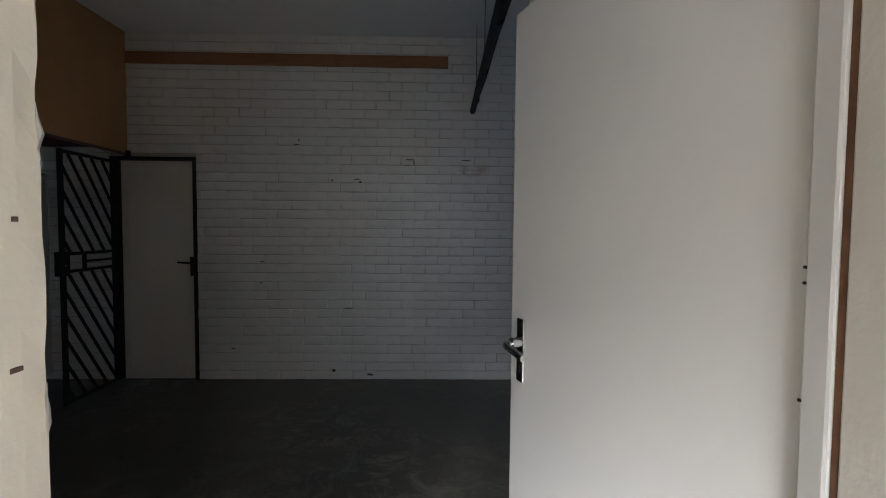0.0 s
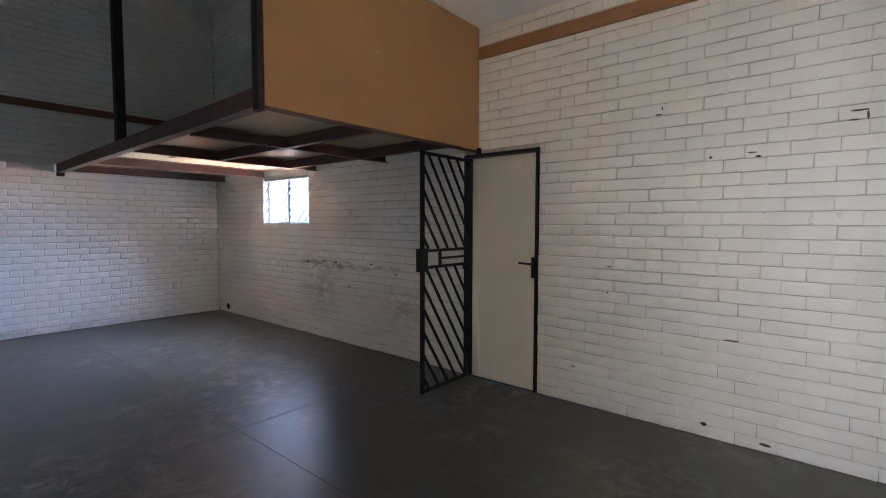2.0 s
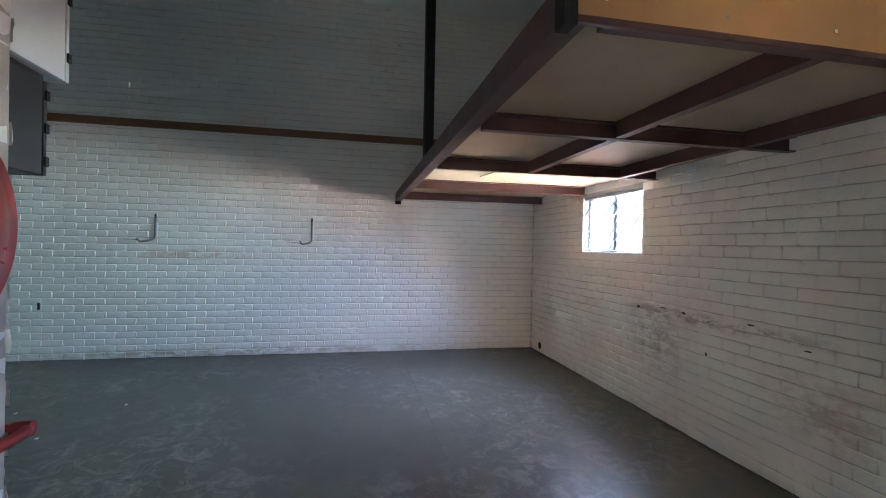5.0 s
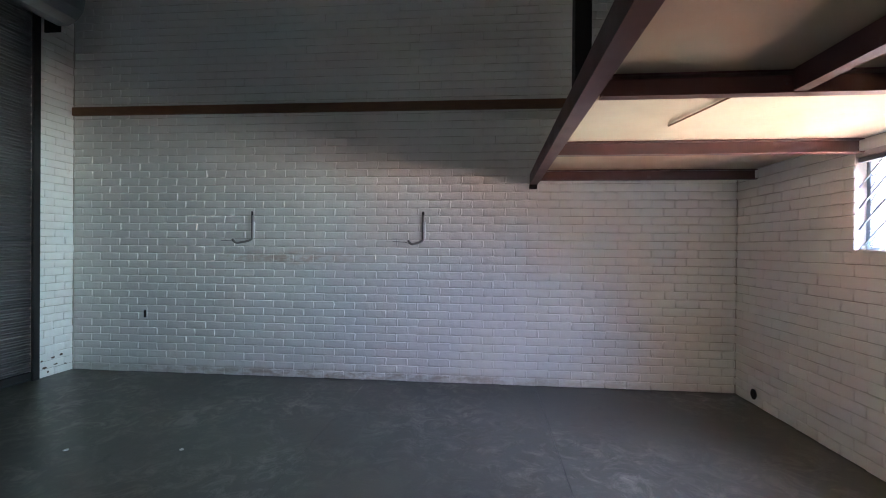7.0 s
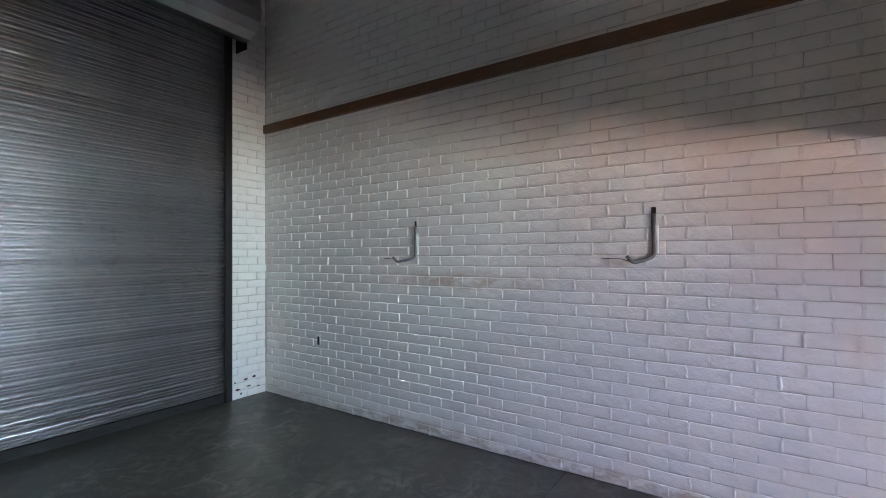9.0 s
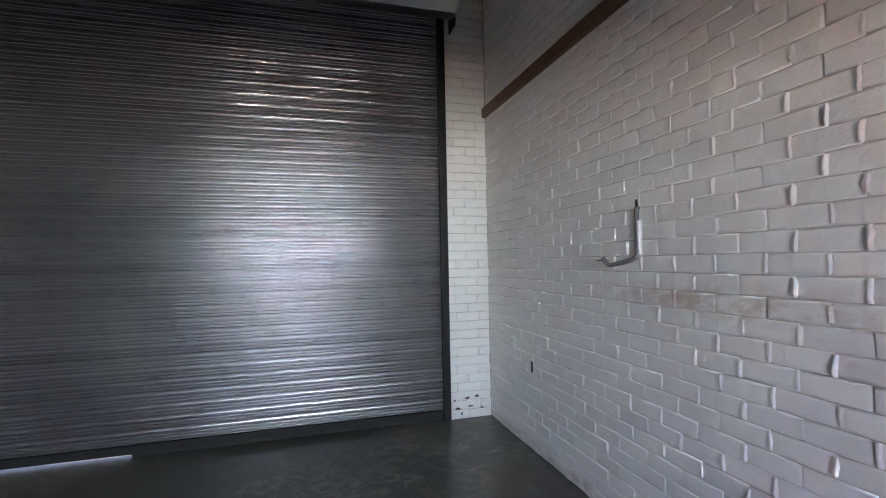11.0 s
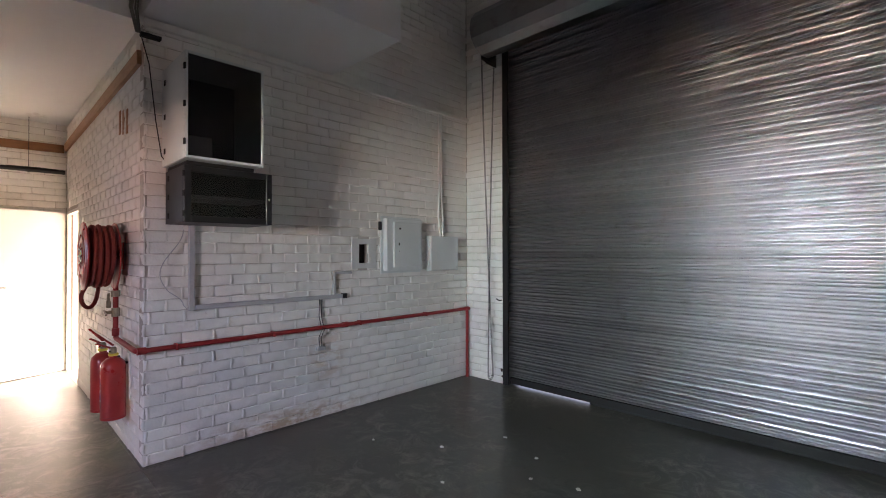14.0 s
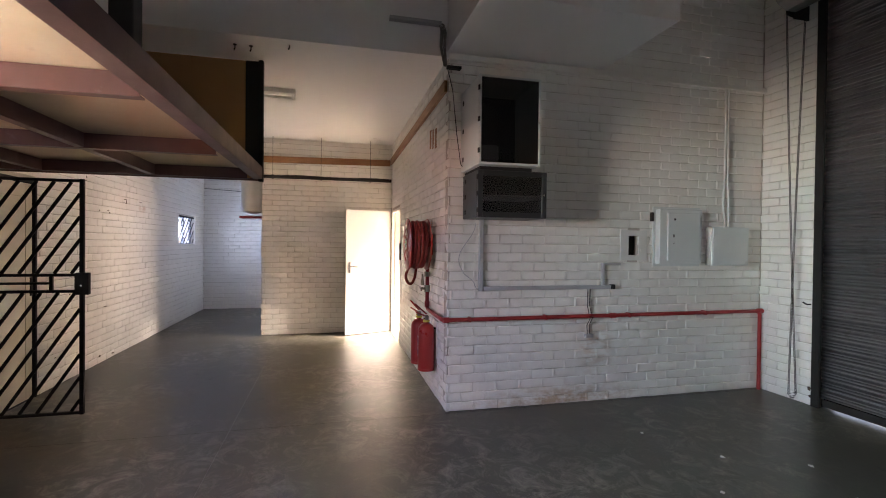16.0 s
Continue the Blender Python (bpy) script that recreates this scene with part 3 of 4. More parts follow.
def security_gate():
    """Swung open, square to the wall."""
    gx, y0, y1, z0, z1, m0, m1 = -2.265, 3.665, 4.335, 0.025, 2.055, 1.09, 1.23
    t = thing("security_gate", "open black steel security gate with diagonal bars", "gate", (gx, y1, 0))
    for y in (y0, y1):
        part("gate_post", box((gx - 0.016, y - 0.016, z0), (gx + 0.016, y + 0.016, z1), 0.003, seg=1), BLACK, t)
    for z in (z0 + 0.016, m0, m1, z1 - 0.016):
        part("rail", box((gx - 0.014, y0 + 0.016, z - 0.012), (gx + 0.014, y1 - 0.016, z + 0.012), 0.003, seg=1), BLACK, t)
    part("rail", box((gx - 0.012, y0 + 0.24, 1.15), (gx + 0.012, y1 - 0.016, 1.17), 0.003, seg=1), BLACK, t)
    part("rail", box((gx - 0.012, y0 + 0.215, m0 + 0.012), (gx + 0.012, y0 + 0.24, m1 - 0.012), 0.003, seg=1), BLACK, t)
    lock = part("lock_box", box((gx - 0.022, y0 - 0.055, m0 - 0.03), (gx + 0.022, y0 + 0.05, m1 + 0.02), 0.004), BLACK, t)
    part("keyhole", tube([(gx - 0.025, y0, 1.14), (gx + 0.025, y0, 1.14)], 0.008, seg=8), CHROME, lock)
    run = y1 - y0 - 0.032
    slope = 1.55
    for lo, hi in ((z0 + 0.028, m0 - 0.012), (m1 + 0.012, z1 - 0.028)):
        c = lo + 0.10
        while c < hi + run * slope:
            ya, za = y0 + 0.016, c
            yb, zb = y1 - 0.016, c - run * slope
            if za > hi:
                ya, za = ya + (za - hi) / slope, hi
            if zb < lo:
                yb, zb = yb - (lo - zb) / slope, lo
            if yb - ya > 0.05:
                part("diagonal_bar", bar((gx, ya, za), (gx, yb, zb), 0.012, 0.026, up=(0, 1, 0.6), bevel=0.002), BLACK, t)
            c += 0.196
    for z in (0.35, 1.75):
        part("hinge", tube([(gx - 0.01, y1 + 0.018, z), (gx - 0.01, y1 + 0.018, z + 0.09)], 0.014), BLACK, t)


north_door()
security_gate()


# ---- the entrance door ----
def entrance_door():
    hinge, free = Vector((1.135, 0.575, 0)), Vector((0.869, 1.345, 0))
    d = (free - hinge).normalized()
    t = tagged(new("door_2"), "open off-white flush door with a chrome lever handle", "door", kind="structure")
    t.matrix_basis = Matrix.Translation(hinge)
    n = Vector((-d.y, d.x, 0))
    m = Matrix((d, n, Vector((0, 0, 1)))).transposed().to_4x4()
    m.translation = hinge

    def local(name, bm, mat, parent, label="", smooth=False):
        bm.transform(m)
        return part(name, bm, mat, parent, label, smooth)

    width = (free - hinge).length
    s = 1.0 if n.x < 0 else -1.0
    leaf = local("door_leaf", box((0, min(0, -s * 0.04), 0.012), (width, max(0, -s * 0.04), 2.08), 0.003), LEAF, t)
    for side in (0.0, -s * 0.04):
        o = s if side == 0.0 else -s
        y = side + o * 0.004
        hd = local("door_handle", box((width - 0.081, min(y - 0.004, y + 0.004), 1.03), (width - 0.045, max(y - 0.004, y + 0.004), 1.212), 0.003), CHROME, t, "polished chrome lever handle")
        local("lever", tube(bend([(width - 0.063, y, 1.143), (width - 0.063, y + o * 0.055, 1.143), (width - 0.18, y + o * 0.06, 1.132)], 0.02), 0.0095), CHROME, hd, "", True)
        local("collar", tube([(width - 0.063, y, 1.143), (width - 0.063, y + o * 0.03, 1.143)], 0.016, seg=16), CHROME, hd, "", True)
        # near-black patch painted as the shade in the keyhole
        local("keyhole", box((width - 0.067, y + o * 0.003 - 0.002, 1.055), (width - 0.059, y + o * 0.003 + 0.002, 1.085), 0.001), SHADE_CHIP_BLACK, hd)
    for z in (0.25, 1.0, 1.78):
        local("hinge", tube([(-0.008, s * 0.008, z), (-0.008, s * 0.008, z + 0.1)], 0.008), CHROME, t)
    part("door_frame", box((1.100, HY - 0.040, 0), (1.135, HY + 0.006, 2.085), 0.006), LEAF, t, "cream painted jamb")
    part("door_frame", box((0.155, HY - 0.040, 2.05), (1.099, HY + 0.006, 2.09), 0.006), LEAF, t, "cream painted head")
    # dark strip in place of a gap: the shade is in its colour
    part("frame_gap_shade", box((1.104, HY - 0.052, 0), (1.12, HY - 0.041, 2.085), 0.001), WOOD_DARK, t, "dark strip painted as the gap's shade behind the jamb")
    part("reveal", box((1.101, HY - 0.136, 0), (1.13, HY - 0.053, 2.085), 0.004), PLASTER, t)
    rng = random.Random(4)
    v, f = [], []
    for k in range(60):
        z = 2.09 * k / 59
        e = 0.1615 + 0.005 * noise.noise((0, 0, z * 9)) + 0.003 * noise.noise((3, 1, z * 40))
        b = len(v)
        v += [(e, HY + 0.004, z), (0.163, HY - 0.03, z), (0.161, HY - 0.135, z), (0.13, HY - 0.135, z), (0.13, HY + 0.004, z)]
        if k:
            f += [(b - 5 + j, b - 5 + (j + 1) % 5, b + (j + 1) % 5, b + j) for j in range(5)]
    me = bpy.data.meshes.new("reveal")
    me.from_pydata(v, [], f)
    me.materials.append(PLASTER)
    ob = new("reveal", me)
    ob.parent, ob.matrix_parent_inverse = t, t.matrix_basis.inverted()
    ob["label"] = "chipped cream plaster edge"
    for z, w in ((1.30, 0.016), (1.47, 0.008)):
        part("chip", box((0.160, HY - 0.03 - w, z), (0.1645, HY - 0.03, z + 0.006), 0.001), CHIP, t)
    for y, z in ((HY + 0.004, 1.82), (HY + 0.004, 1.42), (HY + 0.004, 1.40), (HY + 0.004, 1.25), (HY + 0.004, 1.0)):
        part("chip", box((1.0985, y - 0.003, z), (1.104, y + 0.002, z + 0.004), 0.001), SHADE_CHIP_BLACK, t)


entrance_door()


# ---- the hanging platform ----
def platform():
    x0, x1, y0, y1, z = WX + 0.02, -2.20, 2.245, NY - 0.012, 2.12
    t = thing("mezzanine_platform", "steel-framed mezzanine platform with chipboard deck and brown end panel", "platform", (x1, y0, z))

    def channel(p, q, name="joist", deep=0.096, mat=OXIDE, wide=0.055):
        p, q, h, e = Vector(p), Vector(q), wide / 2, 0.008
        d = (q - p).normalized()
        side = d.cross(Vector((0, 0, 1)))
        shape = ((-h, 0), (h, 0), (h, deep), (-h, deep), (-h, deep - e), (h - e, deep - e), (h - e, e), (-h, e))
        bm = bmesh.new()
        ends = [[bm.verts.new(o + side * a + Vector((0, 0, b - 0.004))) for a, b in shape] for o in (p, q)]
        bm.faces.new(ends[0]), bm.faces.new(ends[1])
        for k in range(8):
            bm.faces.new((ends[0][k], ends[0][(k + 1) % 8], ends[1][(k + 1) % 8], ends[1][k]))
        return part(name, bm, mat, t)

    channel((x0, y0 + 0.085, z + 0.004), (x1, y0 + 0.008, z + 0.004), "front_beam", 0.112, OXIDE, 0.080)
    channel((x1 - 0.03, y1, z + 0.004), (x1 - 0.03, y0 + 0.10, z + 0.004), "end_joist")
    for x in (-3.42, -4.70, -5.98, -7.20):
        channel((x, y1, z + 0.004), (x, y0 + 0.10, z + 0.004))
    for y, a, b in ((3.14, -4.66, -3.46), (3.14, -3.38, x1 - 0.06), (3.99, -4.66, -3.46), (3.99, -3.38, x1 - 0.06)):
        channel((a, y, z + 0.006), (b, y, z + 0.006), "noggin", 0.092)
    xs = [x1 - 0.004, -3.42, -4.70, -5.98, x0]
    for a, b in zip(xs, xs[1:]):
        part("deck_board", box((b + 0.002, y0 + 0.09, z + 0.100), (a - 0.002, y1, z + 0.118), 0.002, seg=1), DECK, t)
    part("end_panel", box((x1, y0 + 0.008, z + 0.012), (x1 + 0.008, y1, LOW - 0.006), 0.001, seg=1), BOARD, t, "brown hardboard panel with screw heads")
    part("panel_edge", box((x1 - 0.05, y0 - 0.036, z - 0.02), (x1 + 0.014, y0 + 0.005, LOW - 0.004), 0.004), BLACK, t, "black steel angle")
    part("panel_angle", box((x1 - 0.012, y0 + 0.006, z + 0.13), (x1 - 0.002, y0 + 0.125, LOW - 0.006), 0.002, seg=1), BLACK, t, "black steel angle leg")
    part("bottom_edge", box((x1 - 0.006, y0 + 0.007, z - 0.012), (x1 + 0.014, y1, z + 0.010), 0.003), OXIDE, t)
    part("end_bracket", box((x1 - 0.01, y1 - 0.03, z - 0.025), (x1 + 0.035, y1 + 0.006, z + 0.03), 0.003), BLACK, t)
    for k in range(6):
        for zz in (z + 0.06, z + 0.55, LOW - 0.06):
            y = y0 + 0.09 + k * (y1 - y0 - 0.16) / 5
            part("screw", lathe([(0.007, 0), (0.006, 0.003)], (x1 + 0.008, y, zz), "x", 8), CHROME, t)
    part("hanger_post", box((-4.995, y0 + 0.025, z + 0.112), (-4.91, y0 + 0.105, HIGH), 0.005), BLACK, t, "black steel hanger post")
    part("corner_foot", box((x0, y0 + 0.04, z - 0.045), (x0 + 0.05, y0 + 0.12, z + 0.002), 0.004), BLACK, t)
    part("loose_batten", bar((-5.55, 2.95, z + 0.092), (-4.78, 3.08, z + 0.092), 0.007, 0.010), WOOD_DARK, t)


platform()


# ---- the roller shutter ----
def roller_shutter():
    xa, xb, y, top = -7.075, -3.445, SY - 0.035, 3.95
    t = thing("roller_shutter", "closed galvanised steel roller shutter door in black tracks", "roller shutter", ((xa + xb) / 2, y, 0))
    pitch = 0.0985
    prof = [(-0.026, 0.0), (-0.024, 0.006)]
    for zc, lift in ((0.0225, 0.006), (0.0495, -0.001), (0.0765, 0.006)):
        # a rolled rib: long slanting flanks and a narrow round crest
        prof += [(lift - 0.002, zc - 0.0038), (lift, zc - 0.0015), (lift, zc + 0.0015), (lift - 0.002, zc + 0.0038)]
        if zc < 0.07:
            prof += [(-0.013, zc + 0.0135)]
    prof += [(-0.024, pitch - 0.006), (-0.026, pitch)]
    v, f = [], []
    for x in (xa - 0.012, xb + 0.012):
        v += [(x, a, b) for a, b in prof] + [(x, a - 0.0015, b) for a, b in prof]
    n = len(prof)
    for k in range(n - 1):
        f += [(k, k + 1, 2 * n + k + 1, 2 * n + k), (n + k, 3 * n + k, 3 * n + k + 1, n + k + 1)]
    me = bpy.data.meshes.new("slat")
    me.from_pydata(v, [], f)
    me.materials.append(GALV)
    z = 0.080
    while z < top:
        ob = new("slat", me)
        ob.matrix_basis = Matrix.Translation((0, y + random.uniform(-0.0004, 0.0004), z))
        ob.parent, ob.matrix_parent_inverse = t, t.matrix_basis.inverted()
        z += pitch
    part("bottom_rail", box((xa, y - 0.04, 0.024), (xb - 0.03, y + 0.025, 0.092), 0.004), BLACK, t)
    # added strip: blocks the light under the rail except at one end
    part("gap_strip", box((xa, y - 0.008, 0.0), (-4.45, y + 0.008, 0.026), 0.003), RUBBER, t)
    for x0, x1 in ((xa - 0.055, xa + 0.02), (xb - 0.02, xb + 0.055)):
        bm = box((x0, SY - 0.01, 0), (x1, SY + 0.022, 3.96), 0.004, seg=1)
        box((x0 + 0.002, SY - 0.09, 0), (x1 - 0.002, SY - 0.065, 3.96), 0.004, bm, 1)
        part("track", bm, BLACK, t)
    yc, zc, r = -2.70, 4.05, 0.255
    part("drum_cover", lathe([(r * 0.9, -7.175), (r, -7.16), (r, -3.31), (r * 0.9, -3.295)], (0, yc, zc), "x", 14), GALV, t, "dull galvanised drum cover")
    for x in (-7.195, -3.295):
        part("drum_bracket", box((x, SY - 0.003, zc - 0.30), (x + 0.015, yc - 0.06, zc + 0.20), 0.004), BLACK, t)
    turn = Matrix.Translation((-3.285, -2.80, 3.86)) @ Matrix.Rotation(radians(-39), 4, "Z")
    wheel = lathe([(0.03, -0.02), (0.082, -0.018), (0.082, -0.008), (0.068, 0.0), (0.082, 0.008), (0.082, 0.018), (0.03, 0.02)], (0, 0, 0), "x", 24)
    wheel.transform(turn)
    w = part("chain_wheel", wheel, BLACK, t)
    hub = lathe([(0.028, -0.03), (0.028, 0.035)], (0, 0, 0), "x", 12)
    hub.transform(turn)
    part("wheel_hub", hub, CHROME, w)
    part("chain_hook", tube(bend([(-3.36, SY - 0.0, 0.98), (-3.36, SY + 0.05, 0.98), (-3.33, SY + 0.06, 1.0)], 0.02), 0.007), BLACK, t)


def hand_chain():
    t = thing("hand_chain", "long steel hand chain hanging from the shutter's wheel", "chain", (-3.285, -2.80, 0))
    for x, y, xlow, ylow in ((-3.334, -2.857, -3.275, -2.80), (-3.236, -2.743, -3.295, -2.875)):
        v = bmesh.new()
        z, k = 0.10, 0
        while z < 3.86:
            u = z / 3.86
            yy, xx = ylow + (y - ylow) * u, xlow + (x - xlow) * u + 0.012 * math.sin(3 * u)
            flat = k % 2
            pts = []
            for a in range(8):
                c, s_ = 0.009 * math.cos(a * math.pi / 4), 0.019 * math.sin(a * math.pi / 4)
                pts.append((xx + (c if flat else 0), yy + (0 if flat else c), z + s_))
            tube(pts, 0.0028, v, 4, True)
            z, k = z + 0.028, k + 1
        tagged(part("chain_run", v, BLACK, t), kind="stuff")
    v = bmesh.new()
    for k in range(6):
        a = math.pi * k / 5
        c = Vector((-3.285, -2.8375 - 0.0275 * math.cos(a), 0.10 - 0.05 * math.sin(a)))
        tube([c + Vector((0.008 * math.cos(b * math.pi / 4), 0.014 * math.sin(b * math.pi / 4), 0)) for b in range(8)], 0.0032, v, 4, True)
    tagged(part("chain_bottom", v, BLACK, t), kind="stuff")


roller_shutter()
hand_chain()

# bulkhead under the high ceiling
plain("bulkhead", (-3.84, -1.0, 3.255), (HX - 0.004, 0.575, HIGH), CEILING, "white boxed bulkhead hanging above the cabinets", "bulkhead", 0.004)


# ---- fire hose reel, pipe and extinguishers ----
def hose_reel():
    c = Vector((-2.15, 0.0, 1.52))
    t = thing("fire_hose_reel", "red fire hose reel wound with rubber hose on the brick wall", "hose reel", (c.x, HY, c.z))
    for name, y in (("front_disc", 0.815), ("back_disc", 0.615)):
        o = 1 if name == "front_disc" else -1
        prof = [(0.02, -0.006), (0.262, -0.006), (0.268, 0.0), (0.262, 0.006), (0.235, 0.004), (0.225, 0.010), (0.175, 0.012), (0.168, 0.005), (0.150, 0.005), (0.143, 0.012), (0.105, 0.014), (0.098, 0.007), (0.075, 0.007), (0.07, 0.014), (0.02, 0.016)]
        disc = part(name, lathe([(r, h * o) for r, h in prof], (c.x, y, c.z), "y", 48), RED, t, "", True)
        if o == 1:
            for k in range(6):
                a = k * math.pi / 3
                part("bolt", lathe([(0.009, 0), (0.009, 0.009), (0.004, 0.011)], (c.x + 0.06 * math.cos(a), y + 0.014, c.z + 0.06 * math.sin(a)), "y", 8), CHROME, disc)
            for k in range(4):
                a = k * math.pi / 2 + 0.4
                u = Vector((math.cos(a), 0, math.sin(a)))
                part("rib", bar(Vector((c.x, y + 0.010, c.z)) + u * 0.11, Vector((c.x, y + 0.010, c.z)) + u * 0.225, 0.008, 0.008, up=(0, 1, 0)), RED, disc)
            part("hub_label", lathe([(0.048, 0.0), (0.048, 0.003)], (c.x, y + 0.014, c.z), "y", 24), LABEL_W, disc, "white and yellow round label")
            part("label_band", box((c.x - 0.03, y + 0.017, c.z + 0.012), (c.x + 0.03, y + 0.019, c.z + 0.030), 0.0), YELLOW, disc)
            part("label_mark", box((c.x - 0.014, y + 0.017, c.z - 0.028), (c.x + 0.012, y + 0.019, c.z + 0.002), 0.0), BLACK, disc)
    part("drum", lathe([(0.10, 0.62), (0.10, 0.81)], (c.x, 0, c.z), "y", 24), RED, t, "", True)
    rng = random.Random(5)
    for r, ys in ((0.125, 5), (0.163, 5), (0.2, 5), (0.232, 4)):
        pts = []
        for k in range(ys * 24 + 1):
            a = k * math.pi / 12
            y = 0.640 + 0.150 * k / (ys * 24)
            rr = r + 0.005 * math.sin(a * 0.37 + r * 90) + (0.004 * rng.random())
            pts.append((c.x + rr * math.cos(a), y + 0.004 * math.sin(a * 1.7), c.z + rr * math.sin(a)))
        part("hose_coil", tube(pts, 0.0165, seg=8), HOSE, t, "", True)
    way = [(c.x + 0.245, 0.665, c.z + 0.12), (c.x + 0.25, 0.668, c.z - 0.05), (c.x + 0.235, 0.675, c.z - 0.22), (c.x + 0.20, 0.70, c.z - 0.37),
           (c.x + 0.16, 0.745, c.z - 0.43), (c.x + 0.10, 0.80, c.z - 0.40), (c.x + 0.05, 0.825, c.z - 0.32), (c.x + 0.0, 0.80, c.z - 0.24), (c.x - 0.02, 0.775, c.z - 0.20)]
    pts = bend(way, 0.045, 4)
    part("hose_loop", tube(pts, 0.015, seg=8), HOSE, t, "", True)
    part("wall_bracket", box((c.x - 0.05, HY, c.z - 0.11), (c.x + 0.05, HY + 0.012, c.z + 0.11), 0.004), RED, t)
    part("spindle", tube([(c.x, HY, c.z), (c.x, 0.82, c.z)], 0.022, seg=14), BRASS, t)
    part("nozzle", lathe([(0.017, 0), (0.017, 0.05), (0.012, 0.06), (0.009, 0.12)], (-2.03, 0.63, 1.09), "z", 12), BRASS, t)
    part("strip_clip", box((c.x + 0.05, HY, c.z - 0.02), (c.x + 0.07, 0.61, c.z + 0.02), 0.003), RED, t)


def fire_pipe():
    t = thing("fire_water_pipe", "red painted water pipe along the white brick wall", "pipe", (HX - 0.045, SY + 0.05, 0))
    px, py, z = HX - 0.045, HY + 0.05, 0.845
    part("pipe_run", tube(bend([(px, SY + 0.045, 0.0), (px, SY + 0.045, z), (px, py, z), (-2.165, py, z + 0.01), (-2.165, py, 1.26)], 0.05), 0.019, seg=12), PIPE_RED, t, "", True)
    for p, d in (((px, SY + 0.045, z), 1), ((px, -1.12, z), 0), ((-2.165, py, z + 0.06), 2), ((px, py - 0.03, z), 0)):
        a = Vector(p)
        o = {0: Vector((0, 0.028, 0)), 1: Vector((0, 0.03, 0)), 2: Vector((0, 0, 0.03))}[d]
        part("pipe_socket", tube([a - o, a + o], 0.026, seg=12), PIPE_RED, t, "", True)
    v = part("stop_valve", tube([(-2.165, py, 1.03), (-2.165, py, 1.10)], 0.03, seg=10), BRASS, t, "tarnished brass stop valve")
    part("valve_stem", tube([(-2.165, py, 1.065), (-2.165, py + 0.07, 1.065)], 0.012), BRASS, v)
    part("valve_lever", bar((-2.21, py + 0.07, 1.05), (-2.12, py + 0.07, 1.08), 0.012, 0.016), CHROME, v)
    part("union", tube([(-2.165, py, 1.19), (-2.165, py, 1.24)], 0.032, seg=6), BRASS, t)
    part("riser", tube(bend([(-2.165, py, 1.24), (-2.165, py, 1.50), (-2.15, HY + 0.06, 1.52)], 0.03), 0.018), PIPE_RED, t)
    for y in (-2.2, -1.3, -0.4, 0.35):
        part("pipe_clip", box((HX - 0.068, y - 0.01, z - 0.022), (HX + 0.0, y + 0.01, z + 0.022), 0.004), PIPE_RED, t)


def extinguisher(at, yaw):
    t = thing("fire_extinguisher", "red fire extinguisher with a printed label hung on the wall", "fire extinguisher", at, "extinguishers under the hose reel")
    x, y, z = at
    part("cylinder", lathe([(0.055, 0.0), (0.078, 0.012), (0.082, 0.03), (0.082, 0.39), (0.074, 0.425), (0.048, 0.452), (0.026, 0.46), (0.024, 0.475)], (x, y, z), "z", 28), RED, t, "", True)
    part("base_ring", lathe([(0.070, -0.006), (0.083, 0.0), (0.083, 0.02), (0.076, 0.022)], (x, y, z), "z", 28), RED, t, "", True)
    part("neck_ring", lathe([(0.03, 0.472), (0.034, 0.478), (0.034, 0.488), (0.03, 0.492)], (x, y, z), "z", 18), YELLOW, t)
    valve = part("valve", lathe([(0.02, 0.49), (0.022, 0.50), (0.022, 0.53), (0.012, 0.54)], (x, y, z), "z", 14), BRASS, t)
    a = Vector((math.cos(yaw), math.sin(yaw), 0))
    p = Vector(at)
    part("carry_handle", bar(p + Vector((0, 0, 0.525)), p + a * 0.14 + Vector((0, 0, 0.56)), 0.022, 0.008), RED, valve)
    part("squeeze_lever", bar(p + Vector((0, 0, 0.55)), p + a * 0.15 + Vector((0, 0, 0.64)), 0.02, 0.007), RED, valve)
    part("gauge", lathe([(0.018, 0.0), (0.018, 0.012)], (x, y + 0.02, z + 0.515), "y", 14), CHROME, valve)
    for nm, z0, z1, mt in (("label_white", 0.14, 0.34, LABEL_W), ("label_blue", 0.27, 0.315, LABEL_B), ("label_red", 0.225, 0.25, RED), ("label_text", 0.155, 0.205, LABEL_B)):
        grow = 0.0004 if nm == "label_white" else 0.0009
        bm = bmesh.new()
        rows = []
        for k in range(13):
            b = yaw - 0.9 + k * 1.9 / 12
            rows.append([bm.verts.new((x + (0.082 + grow) * math.cos(b), y + (0.082 + grow) * math.sin(b), z + q)) for q in (z0, z1)])
        for A, B in zip(rows, rows[1:]):
            bm.faces.new((A[0], B[0], B[1], A[1]))
        part(nm, bm, mt, t)
    part("hanger", box((x - 0.02, HY, z + 0.40), (x + 0.02, y - 0.02, z + 0.415), 0.002), BLACK, t)
    part("back_plate", box((x - 0.05, HY, z + 0.12), (x + 0.05, HY + 0.012, z + 0.48), 0.003), PVC, t)


hose_reel()
fire_pipe()
extinguisher((-2.40, HY + 0.105, 0.285), 0.7)
extinguisher((-2.12, HY + 0.125, 0.285), 0.5)


